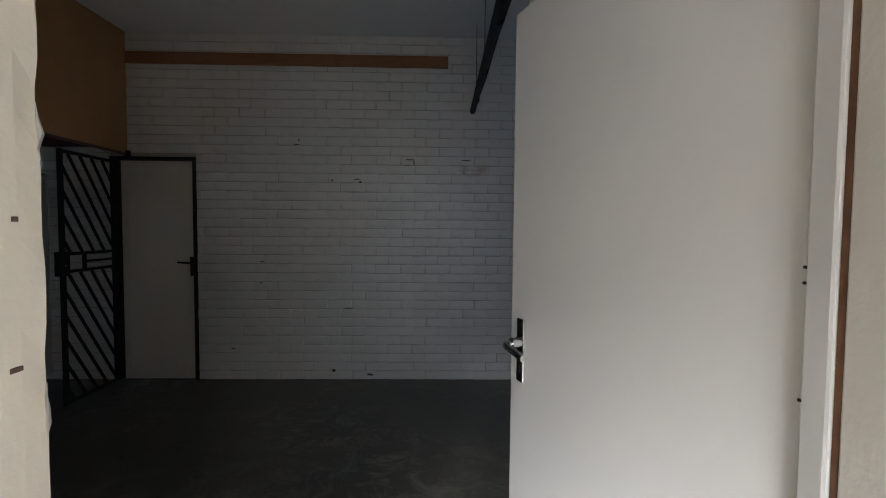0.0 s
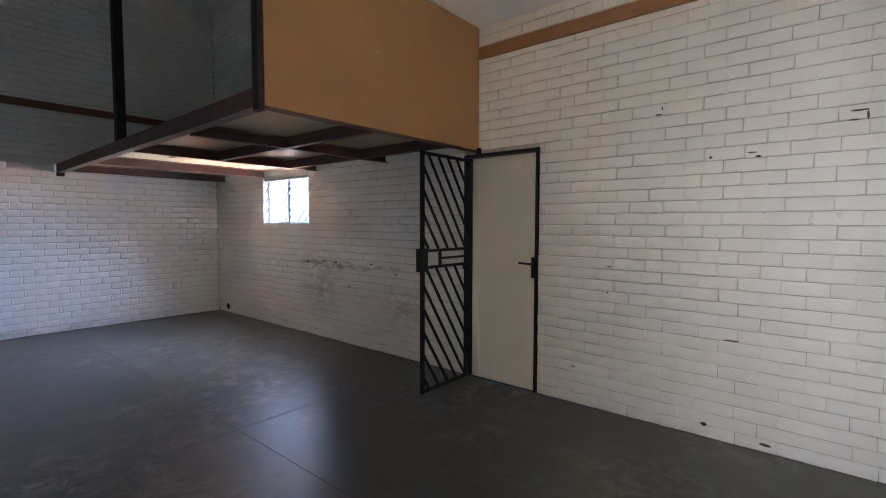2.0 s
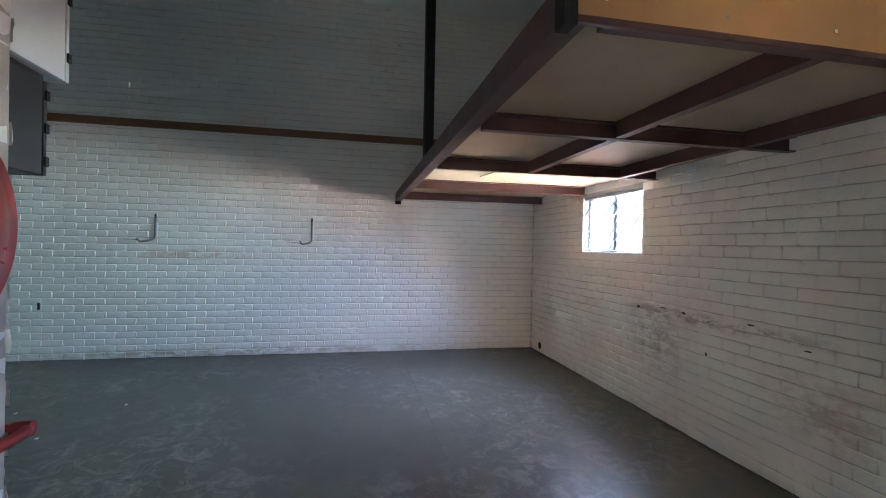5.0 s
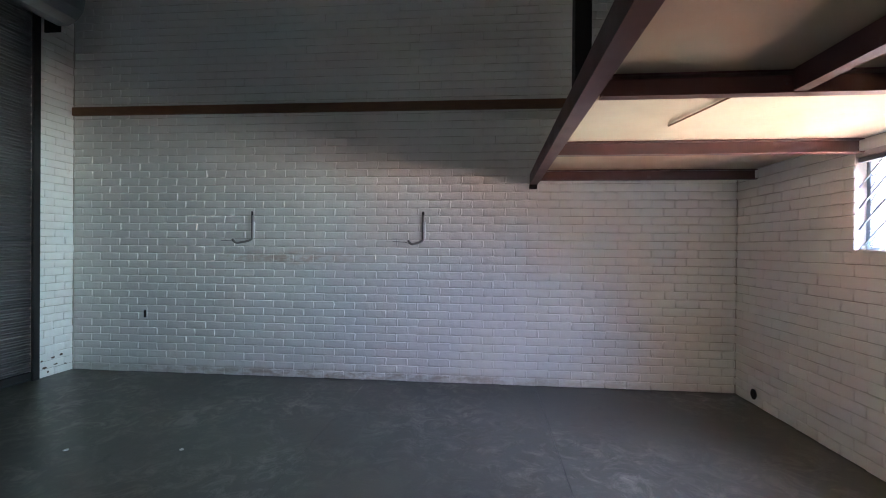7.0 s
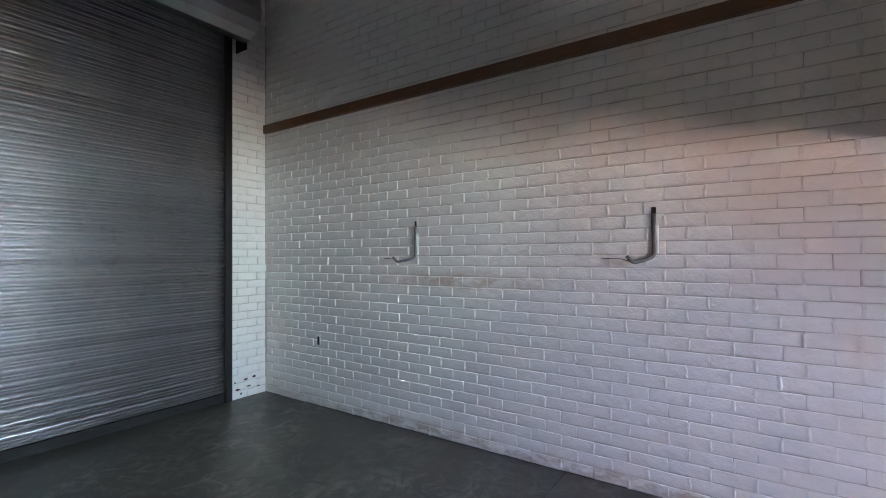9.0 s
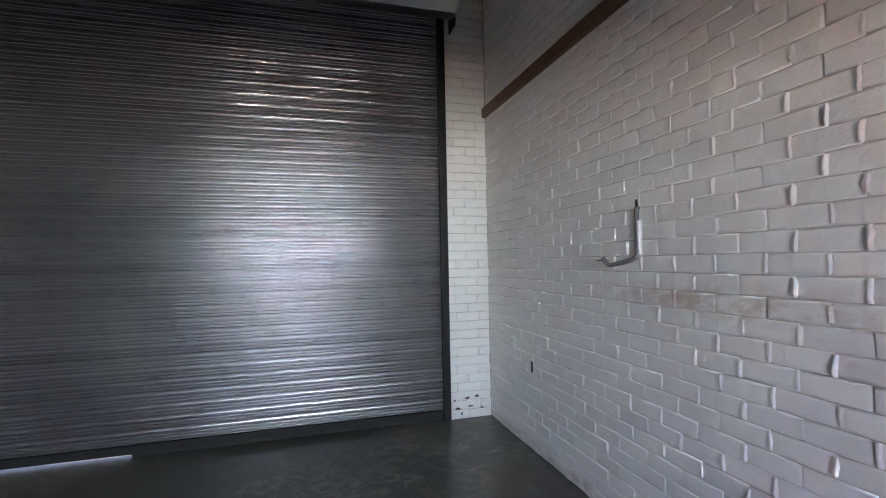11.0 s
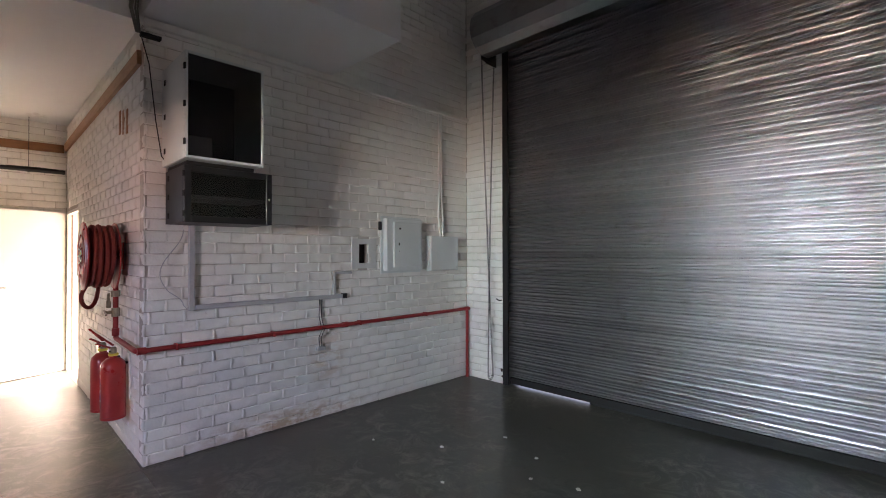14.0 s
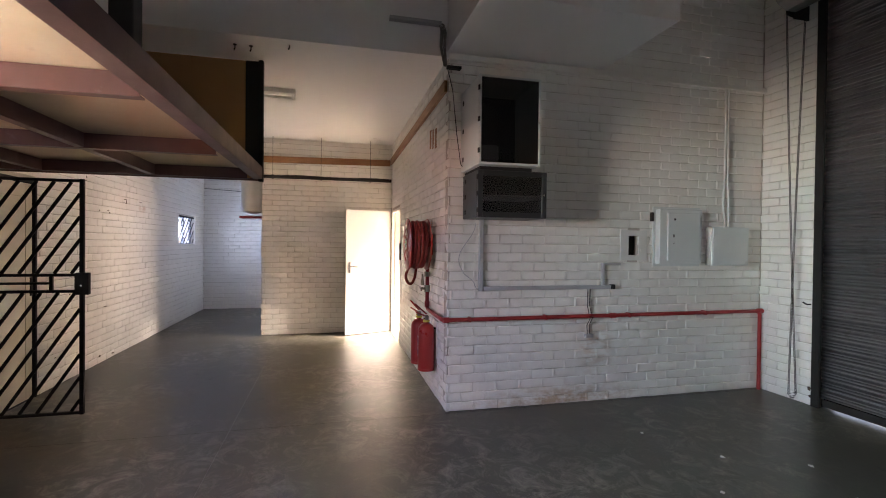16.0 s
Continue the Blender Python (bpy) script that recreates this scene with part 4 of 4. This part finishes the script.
# ---- cabinets on the electrical wall ----
def wall_cabinet(lo, hi, label, body_mat, rim, shelf):
    (x0, y0, z0), (x1, y1, z1) = lo, hi
    t = thing("network_cabinet", label, "cabinet", (x1, (y0 + y1) / 2, z0))
    bm = bmesh.new()
    w = 0.012
    box((x0 + 0.03, y1 - w, z0), (x1, y1, z1), 0.003, bm, 1)
    box((x0 + 0.03, y0, z0), (x1, y0 + w, z1), 0.003, bm, 1)
    box((x0 + 0.03, y0 + w, z0), (x1, y1 - w, z0 + w), 0.003, bm, 1)
    box((x0 + 0.03, y0 + w, z1 - w), (x1, y1 - w, z1), 0.003, bm, 1)
    box((x1 - 0.01, y0 + w, z0 + w), (x1 - 0.002, y1 - w, z1 - w), 0.0, bm)
    part("body", bm, body_mat, t)
    door = bmesh.new()
    box((x0, y0, z0), (x0 + 0.026, y0 + rim, z1), 0.003, door, 1)
    box((x0, y1 - rim, z0), (x0 + 0.026, y1, z1), 0.003, door, 1)
    box((x0, y0 + rim, z0), (x0 + 0.026, y1 - rim, z0 + rim), 0.003, door, 1)
    box((x0, y0 + rim, z1 - rim), (x0 + 0.026, y1 - rim, z1), 0.003, door, 1)
    d = part("door", door, body_mat, t)
    part("pane", box((x0 + 0.010, y0 + rim, z0 + rim), (x0 + 0.014, y1 - rim, z1 - rim)), TINTED, d, "smoked glass")
    part("lock", lathe([(0.008, 0), (0.008, -0.008)], (x0, y0 + rim * 0.5 + 0.004, (z0 + z1) / 2), "x", 10), CHROME, d)
    for z in (z0 + 0.15 * (z1 - z0), z0 + 0.5 * (z1 - z0), z0 + 0.85 * (z1 - z0)):
        part("hinge", box((x0 - 0.004, y1 - 0.004, z - 0.02), (x0 + 0.02, y1 + 0.008, z + 0.02), 0.002), BLACK, d)
        part("latch_slot", box((x1 - 0.09, y1 - 0.002, z - 0.02), (x1 - 0.06, y1 + 0.004, z + 0.02), 0.002), BLACK, t)
    for z in shelf:
        part("shelf", box((x0 + 0.06, y0 + 0.02, z), (x1 - 0.012, y1 - 0.02, z + 0.02), 0.003), GALV, t)
    part("back_panel", box((x1 - 0.014, y0 + w, z0 + w), (x1 - 0.011, y1 - w, z1 - w)), DARKMETAL, t)
    return t


wall_cabinet((-3.35, -0.09, 2.175), (HX, 0.44, 2.89), "tall white steel wall cabinet with a smoked glass door", PALE, 0.018, ())
wall_cabinet((-3.25, -0.20, 1.755), (HX, 0.415, 2.145), "low black steel network cabinet with a glass door", DARKMETAL, 0.045, (1.93,))
tagged(part("paper_box", box((-3.20, 0.22, 2.188), (-3.05, 0.40, 2.36), 0.004), PAPER), "pale cardboard box inside the tall cabinet", "box")
part_plate = plain("shelf_plate", (-3.25, -0.06, 2.146), (HX, 0.40, 2.174), BLACK, "black support plate between two cabinets", "bracket", 0.003)


def breaker_box():
    t = thing("distribution_board", "pale grey electrical distribution board with a closed door", "electrical box", (HX, -1.87, 1.34))
    part("body", box((HX - 0.075, -2.12, 1.35), (HX + 0.004, -1.615, 1.905), 0.006), PALE, t)
    part("flange", box((HX - 0.012, -2.15, 1.325), (HX + 0.002, -1.585, 1.93), 0.004), PALE, t)
    d = part("door", box((HX - 0.092, -2.085, 1.39), (HX - 0.076, -1.70, 1.865), 0.005), PALE, t)
    part("handle", box((HX - 0.098, -1.772, 1.62), (HX - 0.091, -1.760, 1.65), 0.002), BLACK, d)
    part("warning_label", bar((HX - 0.0925, -1.79, 1.80), (HX - 0.0925, -1.768, 1.80), 0.002, 0.02), BLACK, d)
    part("lock", lathe([(0.006, 0), (0.006, -0.006)], (HX - 0.092, -1.765, 1.56), "x", 8), CHROME, d)
    part("cable_gland", box((HX - 0.03, -1.585, 1.78), (HX, -1.555, 1.87), 0.004), BLACK, t)


def junction_box():
    t = thing("junction_box", "plain white metal junction box with conduits above", "electrical box", (HX, -2.47, 1.335))
    part("body", box((HX - 0.085, -2.70, 1.335), (HX + 0.002, -2.235, 1.735), 0.006), PALE, t)
    part("lid", box((HX - 0.093, -2.69, 1.345), (HX - 0.086, -2.245, 1.725), 0.003), PALE, t)
    part("screw", lathe([(0.006, 0), (0.005, -0.004)], (HX - 0.093, -2.66, 1.37), "x", 8), CHROME, t)
    for y, k in ((-2.49, 0.0), (-2.455, 0.04)):
        part("conduit", tube(bend([(HX - 0.03, y, 1.735), (HX - 0.03, y + k, 2.0), (HX - 0.02, y + 0.01, 2.2), (HX - 0.02, y + 0.01, 3.185)], 0.06), 0.012), PVC, t, "", True)
    part("coupling", tube([(HX - 0.02, -2.48, 2.55), (HX - 0.02, -2.48, 2.62)], 0.016), PVC, t)


def wall_recess():
    t = thing("switch_plate", "white cover plate round an empty dark socket hole", "cover plate", (HX, -1.37, 1.38))
    bm = bmesh.new()
    y0, y1, z0, z1 = -1.52, -1.22, 1.385, 1.685
    for lo, hi in (((y0, z0), (-1.428, z1)), ((-1.308, z0), (y1, z1)), ((-1.428, z0), (-1.308, 1.436)), ((-1.428, 1.63), (-1.308, z1))):
        box((HX - 0.010, lo[0], lo[1]), (HX + 0.004, hi[0], hi[1]), 0.0, bm)
    part("plate", bm, PVC, t)
    # back plate coloured near-black to carry the recess's shade
    part("back", box((HX + 0.07, -1.44, 1.42), (HX + 0.078, -1.29, 1.64)), SHADE_CHIP_BLACK, t, "near-black back plate painted as the hole's shade")


def trunking():
    t = thing("cable_trunking", "white plastic cable trunking on a brick wall", "trunking", (HX, 0.24, 1.12))
    part("riser", box((HX - 0.035, 0.222, 1.10), (HX + 0.003, 0.262, 1.755), 0.004), GREY_PVC, t)
    part("run", box((HX - 0.040, -1.10, 1.105), (HX + 0.003, 0.221, 1.142), 0.004), GREY_PVC, t)
    part("branch", box((HX - 0.028, -1.035, 1.143), (HX + 0.003, -1.005, 1.36), 0.004), GREY_PVC, t)
    part("branch", box((HX - 0.028, -1.215, 1.335), (HX + 0.003, -1.036, 1.36), 0.004), GREY_PVC, t)
    part("end_box", box((HX - 0.036, -1.15, 1.10), (HX + 0.003, -1.101, 1.148), 0.004), DARKMETAL, t)
    for y in (-0.86, -0.885):
        part("drop_cable", tube([(HX - 0.015, y, 1.105), (HX - 0.02, y + 0.008, 0.95), (HX - 0.03, y - 0.006, 0.86), (HX - 0.075, y, 0.845), (HX - 0.02, y + 0.01, 0.75), (HX - 0.015, y, 0.66)], 0.004, seg=6), RUBBER, t)
    part("cable_end", box((HX - 0.03, -0.92, 0.63), (HX + 0.002, -0.83, 0.665), 0.004), GREY_PVC, t)
    pts = []
    for k in range(30):
        a = k / 29
        pts.append((HX - 0.02 - 0.02 * math.sin(a * 3.1), 0.30 + 0.16 * math.sin(math.pi * a) ** 2, 1.72 - 0.66 * a + 0.10 * max(0, a - 0.7) * 3))
    pts += [(HX - 0.03, 0.28, 1.12), (HX - 0.03, 0.245, 1.14)]
    part("loose_cable", tube(pts, 0.004, seg=6), GREY_PVC, t, "", True)


breaker_box()
junction_box()
wall_recess()
trunking()


def corner_cables():
    t = thing("cable_bundle", "bundle of grey cables dropping down the wall's corner", "cable", (HX - 0.02, HY + 0.03, 3.1))
    rng = random.Random(11)
    for k in range(5):
        o = 0.012 * k
        part("cable", tube([(HX - 0.02 - o * 0.4, HY + 0.06 + o + 0.25, 3.50), (HX - 0.02 - o * 0.4, HY + 0.06 + o, 3.49), (HX - 0.025, HY + 0.04 + o, 3.42), (HX - 0.03 - 0.3 * o, HY + 0.05 + o + rng.uniform(-0.01, 0.01), 3.28), (HX - 0.02, HY + 0.03 + o * 0.5, 3.12)], 0.006, seg=6), STUB, t, "", True)
    part("tray", box((HX - 0.06, HY + 0.09, 3.47), (HX, HY + 0.55, 3.50), 0.004), GALV, t)
    part("thin_wire", tube([(HX - 0.03, HY + 0.03, 3.12), (HX - 0.05, HY - 0.02, 2.9), (HX - 0.06, HY - 0.06, 2.5), (HX - 0.05, HY - 0.1, 2.25), (HX - 0.06, 0.40, 2.17)], 0.004, seg=6), RUBBER, t)
    part("bracket", box((HX - 0.05, HY - 0.10, 3.10), (HX + 0.0, HY + 0.03, 3.125), 0.003), BLACK, t)


corner_cables()


# ---- west wall: conduit stubs and socket ----
def conduit_stub(y, end, group="conduit stubs on the west wall"):
    t = thing("conduit_stub", "bent grey conduit stub abandoned on a white brick wall", "conduit", (WX, y, 1.52), group)
    # the groove is a near-black strip: its shade is in the colour
    part("chase_shade", box((WX - 0.004, y - 0.016, 1.55), (WX + 0.0035, y + 0.012, 1.842), 0.001), SHADE_CHIP_BLACK, t, "dark strip painted as the shade of a cut groove")
    part("sleeve", tube([(WX + 0.008, y + 0.016, 1.545), (WX + 0.008, y + 0.016, 1.725)], 0.011, seg=10), PVC, t, "pale plastic sleeve", True)
    part("pipe", tube(bend([(WX + 0.008, y, 1.80), (WX + 0.012, y, 1.53), (WX + 0.05, y - 0.04, 1.505), (WX + 0.09, end, 1.485), (WX + 0.10, end - 0.035, 1.53)], 0.022), 0.0125), STUB, t, "", True)
    part("wire", tube([(WX + 0.09, end, 1.488), (WX + 0.03, end - 0.08, 1.51), (WX + 0.012, end - 0.22, 1.515)], 0.003, seg=6), RUBBER, t)


conduit_stub(-0.765, -0.91)
conduit_stub(1.163, 1.05)
t = thing("wall_socket_hole", "small dark open socket box in a white brick wall", "socket", (WX, -2.046, 0.63))
part("rim", box((WX - 0.005, -2.07, 0.615), (WX + 0.004, -2.022, 0.72), 0.003), PVC, t)
# near-black patch on the rim stands for the shade in the socket
part("cavity_shade", box((WX + 0.002, -2.062, 0.625), (WX + 0.006, -2.032, 0.71), 0.001), SHADE_CHIP_BLACK, t)
t = thing("pipe_hole", "dark round pipe hole low in a brick wall", "hole", (-7.22, NY, 0.06))
part("rim", lathe([(0.045, 0.004), (0.05, -0.004), (0.04, -0.006)], (-7.22, NY, 0.098), "y", 18), JOINT, t)
# near-black disc stands for the shade in the pipe opening
part("cavity_shade", lathe([(0.036, -0.005), (0.036, -0.007)], (-7.22, NY, 0.098), "y", 18), SHADE_CHIP_BLACK, t)


# ---- chips in the north wall's paint ----
def paint_chip(x, z, w, h, wall_y=NY, facing=-1):
    t = thing("paint_chip", "small dark chip in the white wall paint", "chip", (x, wall_y, z), "chips in the white paint")
    bm = bmesh.new()
    rng = random.Random(int(1000 * (x + z) + 9000))
    n = 9
    ring = [(x + w / 2 * math.cos(k * 2 * math.pi / n) * rng.uniform(0.6, 1.1), z + h / 2 * math.sin(k * 2 * math.pi / n) * rng.uniform(0.6, 1.1)) for k in range(n)]
    near = [bm.verts.new((a, wall_y + facing * 0.0035, b)) for a, b in ring]
    far = [bm.verts.new((a, wall_y - facing * 0.004, b)) for a, b in ring]
    bm.faces.new(near), bm.faces.new(far)
    for k in range(n):
        bm.faces.new((near[k], near[(k + 1) % n], far[(k + 1) % n], far[k]))
    part("bare_spot", bm, CHIP, t)


for x, z, w, h in ((-7.40, 0.205, 0.05, 0.03), (-7.30, 0.195, 0.06, 0.025), (-7.33, 0.115, 0.06, 0.018), (-7.20, 0.10, 0.07, 0.03), (-7.24, 0.05, 0.03, 0.03), (-7.45, 0.09, 0.03, 0.02),
                   (-7.17, 0.18, 0.03, 0.02), (-3.36, 0.16, 0.035, 0.05), (-3.37, 0.09, 0.03, 0.03)):
    paint_chip(x, z, w, h, SY, 1)
for x, z, w, h in ((0.42, 2.10, 0.11, 0.012), (0.455, 2.07, 0.014, 0.055), (0.40, 2.05, 0.05, 0.010), (-0.08, 1.912, 0.07, 0.010), (-0.045, 1.885, 0.035, 0.02),
                   (-0.31, 1.90, 0.022, 0.02), (-0.16, 0.69, 0.11, 0.012), (-0.97, 1.13, 0.05, 0.012), (-0.98, 0.93, 0.02, 0.016), (-0.64, 2.23, 0.06, 0.010),
                   (-0.62, 2.27, 0.012, 0.03), (0.95, 2.10, 0.10, 0.010), (-0.3, 0.09, 0.05, 0.03), (0.05, 0.05, 0.09, 0.02), (-1.25, 0.30, 0.05, 0.012),
                   (-4.95, 0.96, 0.05, 0.03), (-4.35, 0.98, 0.06, 0.025), (-4.60, 0.99, 0.10, 0.012), (-4.1, 0.70, 0.02, 0.03), (-3.7, 0.99, 0.07, 0.014), (-3.3, 0.90, 0.06, 0.012)):
    paint_chip(x, z, w, h)


# ---- east end: lamp, conduit, switch, water heater ----
def batten_lamp():
    t = thing("fluorescent_lamp", "unlit white fluorescent batten lamp under the low ceiling", "ceiling lamp", (-1.42, 2.6, LOW))
    part("housing", box((-1.47, 1.98, LOW - 0.05), (-1.37, 3.22, LOW), 0.006), PVC, t)
    part("tube", tube([(-1.42, 2.02, LOW - 0.085), (-1.42, 3.18, LOW - 0.085)], 0.016, seg=14), PVC, t, "", True)
    for y in (1.985, 3.185):
        part("lamp_holder", box((-1.435, y, LOW - 0.11), (-1.405, y + 0.03, LOW - 0.045), 0.004), PVC, t)


def hanging_conduit():
    t = thing("hanging_conduit", "black cable conduit hung on thin rods under the ceiling", "conduit", (1.03, 2.4, 2.56))
    part("pipe", tube([(0.94, 0.60, 2.58), (0.955, 2.0, 2.58), (0.98, 3.2, 2.575), (1.0, 4.30, 2.55)], 0.026), BLACK, t, "", True)
    for k in range(3):
        part("cable", tube([(0.955 + 0.012 * k + 0.0035 * j, 0.6 + 0.24 * j, 2.602 + 0.012 * math.sin(j * 1.3 + k) - 0.006 * k) for j in range(15)], 0.007, seg=6), RUBBER, t, "", True)
    for y in (0.95, 1.75, 2.5, 3.3, 4.05):
        cx = 0.935 + 0.0175 * y
        part("hanger_rod", tube([(cx, y, 2.57), (cx, y, LOW)], 0.003, seg=6), BLACK, t)
        part("pipe_clip", tube([(cx, y - 0.014, 2.577), (cx, y + 0.014, 2.577)], 0.032), BLACK, t)
    part("pipe_end", tube([(1.0, 4.27, 2.55), (1.0, 4.33, 2.548)], 0.026), BLACK, t)


batten_lamp()
hanging_conduit()


def ceiling_hook(x, y):
    t = thing("ceiling_hook", "small rusty dark steel hook screwed into a white ceiling", "hook", (x, y, LOW), "hooks in the low ceiling")
    part("plate", lathe([(0.016, 0.0), (0.016, -0.006), (0.008, -0.009)], (x, y, LOW), "z", 10), BLACK, t)
    part("shank", tube(bend([(x, y, LOW - 0.005), (x, y, LOW - 0.035), (x + 0.02, y + 0.01, LOW - 0.045), (x + 0.03, y + 0.012, LOW - 0.025)], 0.008), 0.005, seg=6), BLACK, t)


for x, y in ((-2.55, 2.40), (-2.55, 2.27), (-2.68, 1.94)):
    ceiling_hook(x, y)
t = thing("light_switch", "dark switch panel beside the doorway", "switch", (0.12, HY, 1.35))
part("plate", box((0.06, HY - 0.002, 1.28), (0.16, HY + 0.018, 1.53), 0.004), DARKMETAL, t)
part("rocker", box((0.09, HY + 0.017, 1.37), (0.13, HY + 0.026, 1.44), 0.003), PVC, t)
t = thing("chipped_patch", "bare brick patch where paint came off the wall", "wall patch", (-2.1, HY, 2.5))
for k in range(3):
    part("scar", box((-2.32 + 0.13 * k, HY - 0.002, 2.50 + 0.02 * k), (-2.26 + 0.13 * k, HY + 0.005, 2.70 + 0.02 * k), 0.003), WOOD, t)
t = thing("water_heater", "white upright water heater on the passage wall", "water heater", (1.72, PY, 1.95))
part("tank", lathe([(0.05, 0.0), (0.17, 0.03), (0.20, 0.10), (0.20, 0.80), (0.17, 0.87), (0.05, 0.90)], (1.72, PY + 0.21, 2.02), "z", 28), PVC, t, "", True)
part("bracket", box((1.5, PY, 1.93), (1.94, PY + 0.40, 1.965), 0.004), RED, t, "red support bracket")
part("pipe", tube(bend([(1.72, PY + 0.2, 2.90), (1.72, PY + 0.2, 3.05), (2.9, PY + 0.03, 3.05)], 0.05), 0.012), CHROME, t)
t = thing("surface_cable", "thin cable along the end wall", "cable", (EX, 3.5, 2.6))
part("wire", tube([(EX - 0.006, PY + 0.02, 2.72), (EX - 0.006, 3.3, 2.66), (EX - 0.006, 4.0, 2.70), (EX - 0.006, NY - 0.01, 2.72)], 0.006, seg=6), RUBBER, t)

# ---- litter near the shutter ----
rng = random.Random(21)
for x, y in ((-4.35, -1.7), (-4.75, -1.55), (-4.9, -1.25), (-5.2, -1.35), (-4.5, -0.8), (-5.6, -1.1), (-5.0, -0.6), (-4.1, -1.2), (-5.7, -0.3), (-3.6, -0.9)):
    a, bm = rng.uniform(0, 3), bmesh.new()
    pts = [(x + 0.022 * rng.uniform(0.5, 1) * math.cos(a + k), y + 0.018 * rng.uniform(0.5, 1) * math.sin(a + k), 0.0) for k in (0, 1.2, 2.6, 3.9, 5.1)]
    lo = [bm.verts.new(p) for p in pts]
    hi = [bm.verts.new((p[0], p[1], 0.004 + 0.004 * rng.random())) for p in pts]
    bm.faces.new(lo), bm.faces.new(hi)
    for k in range(5):
        bm.faces.new((lo[k], lo[(k + 1) % 5], hi[(k + 1) % 5], hi[k]))
    tagged(part("paint_flake", bm, PAPER), "small pale paint flake on the concrete floor", "debris", "flakes on the floor")

# ---- bricks ----
lay_bricks()
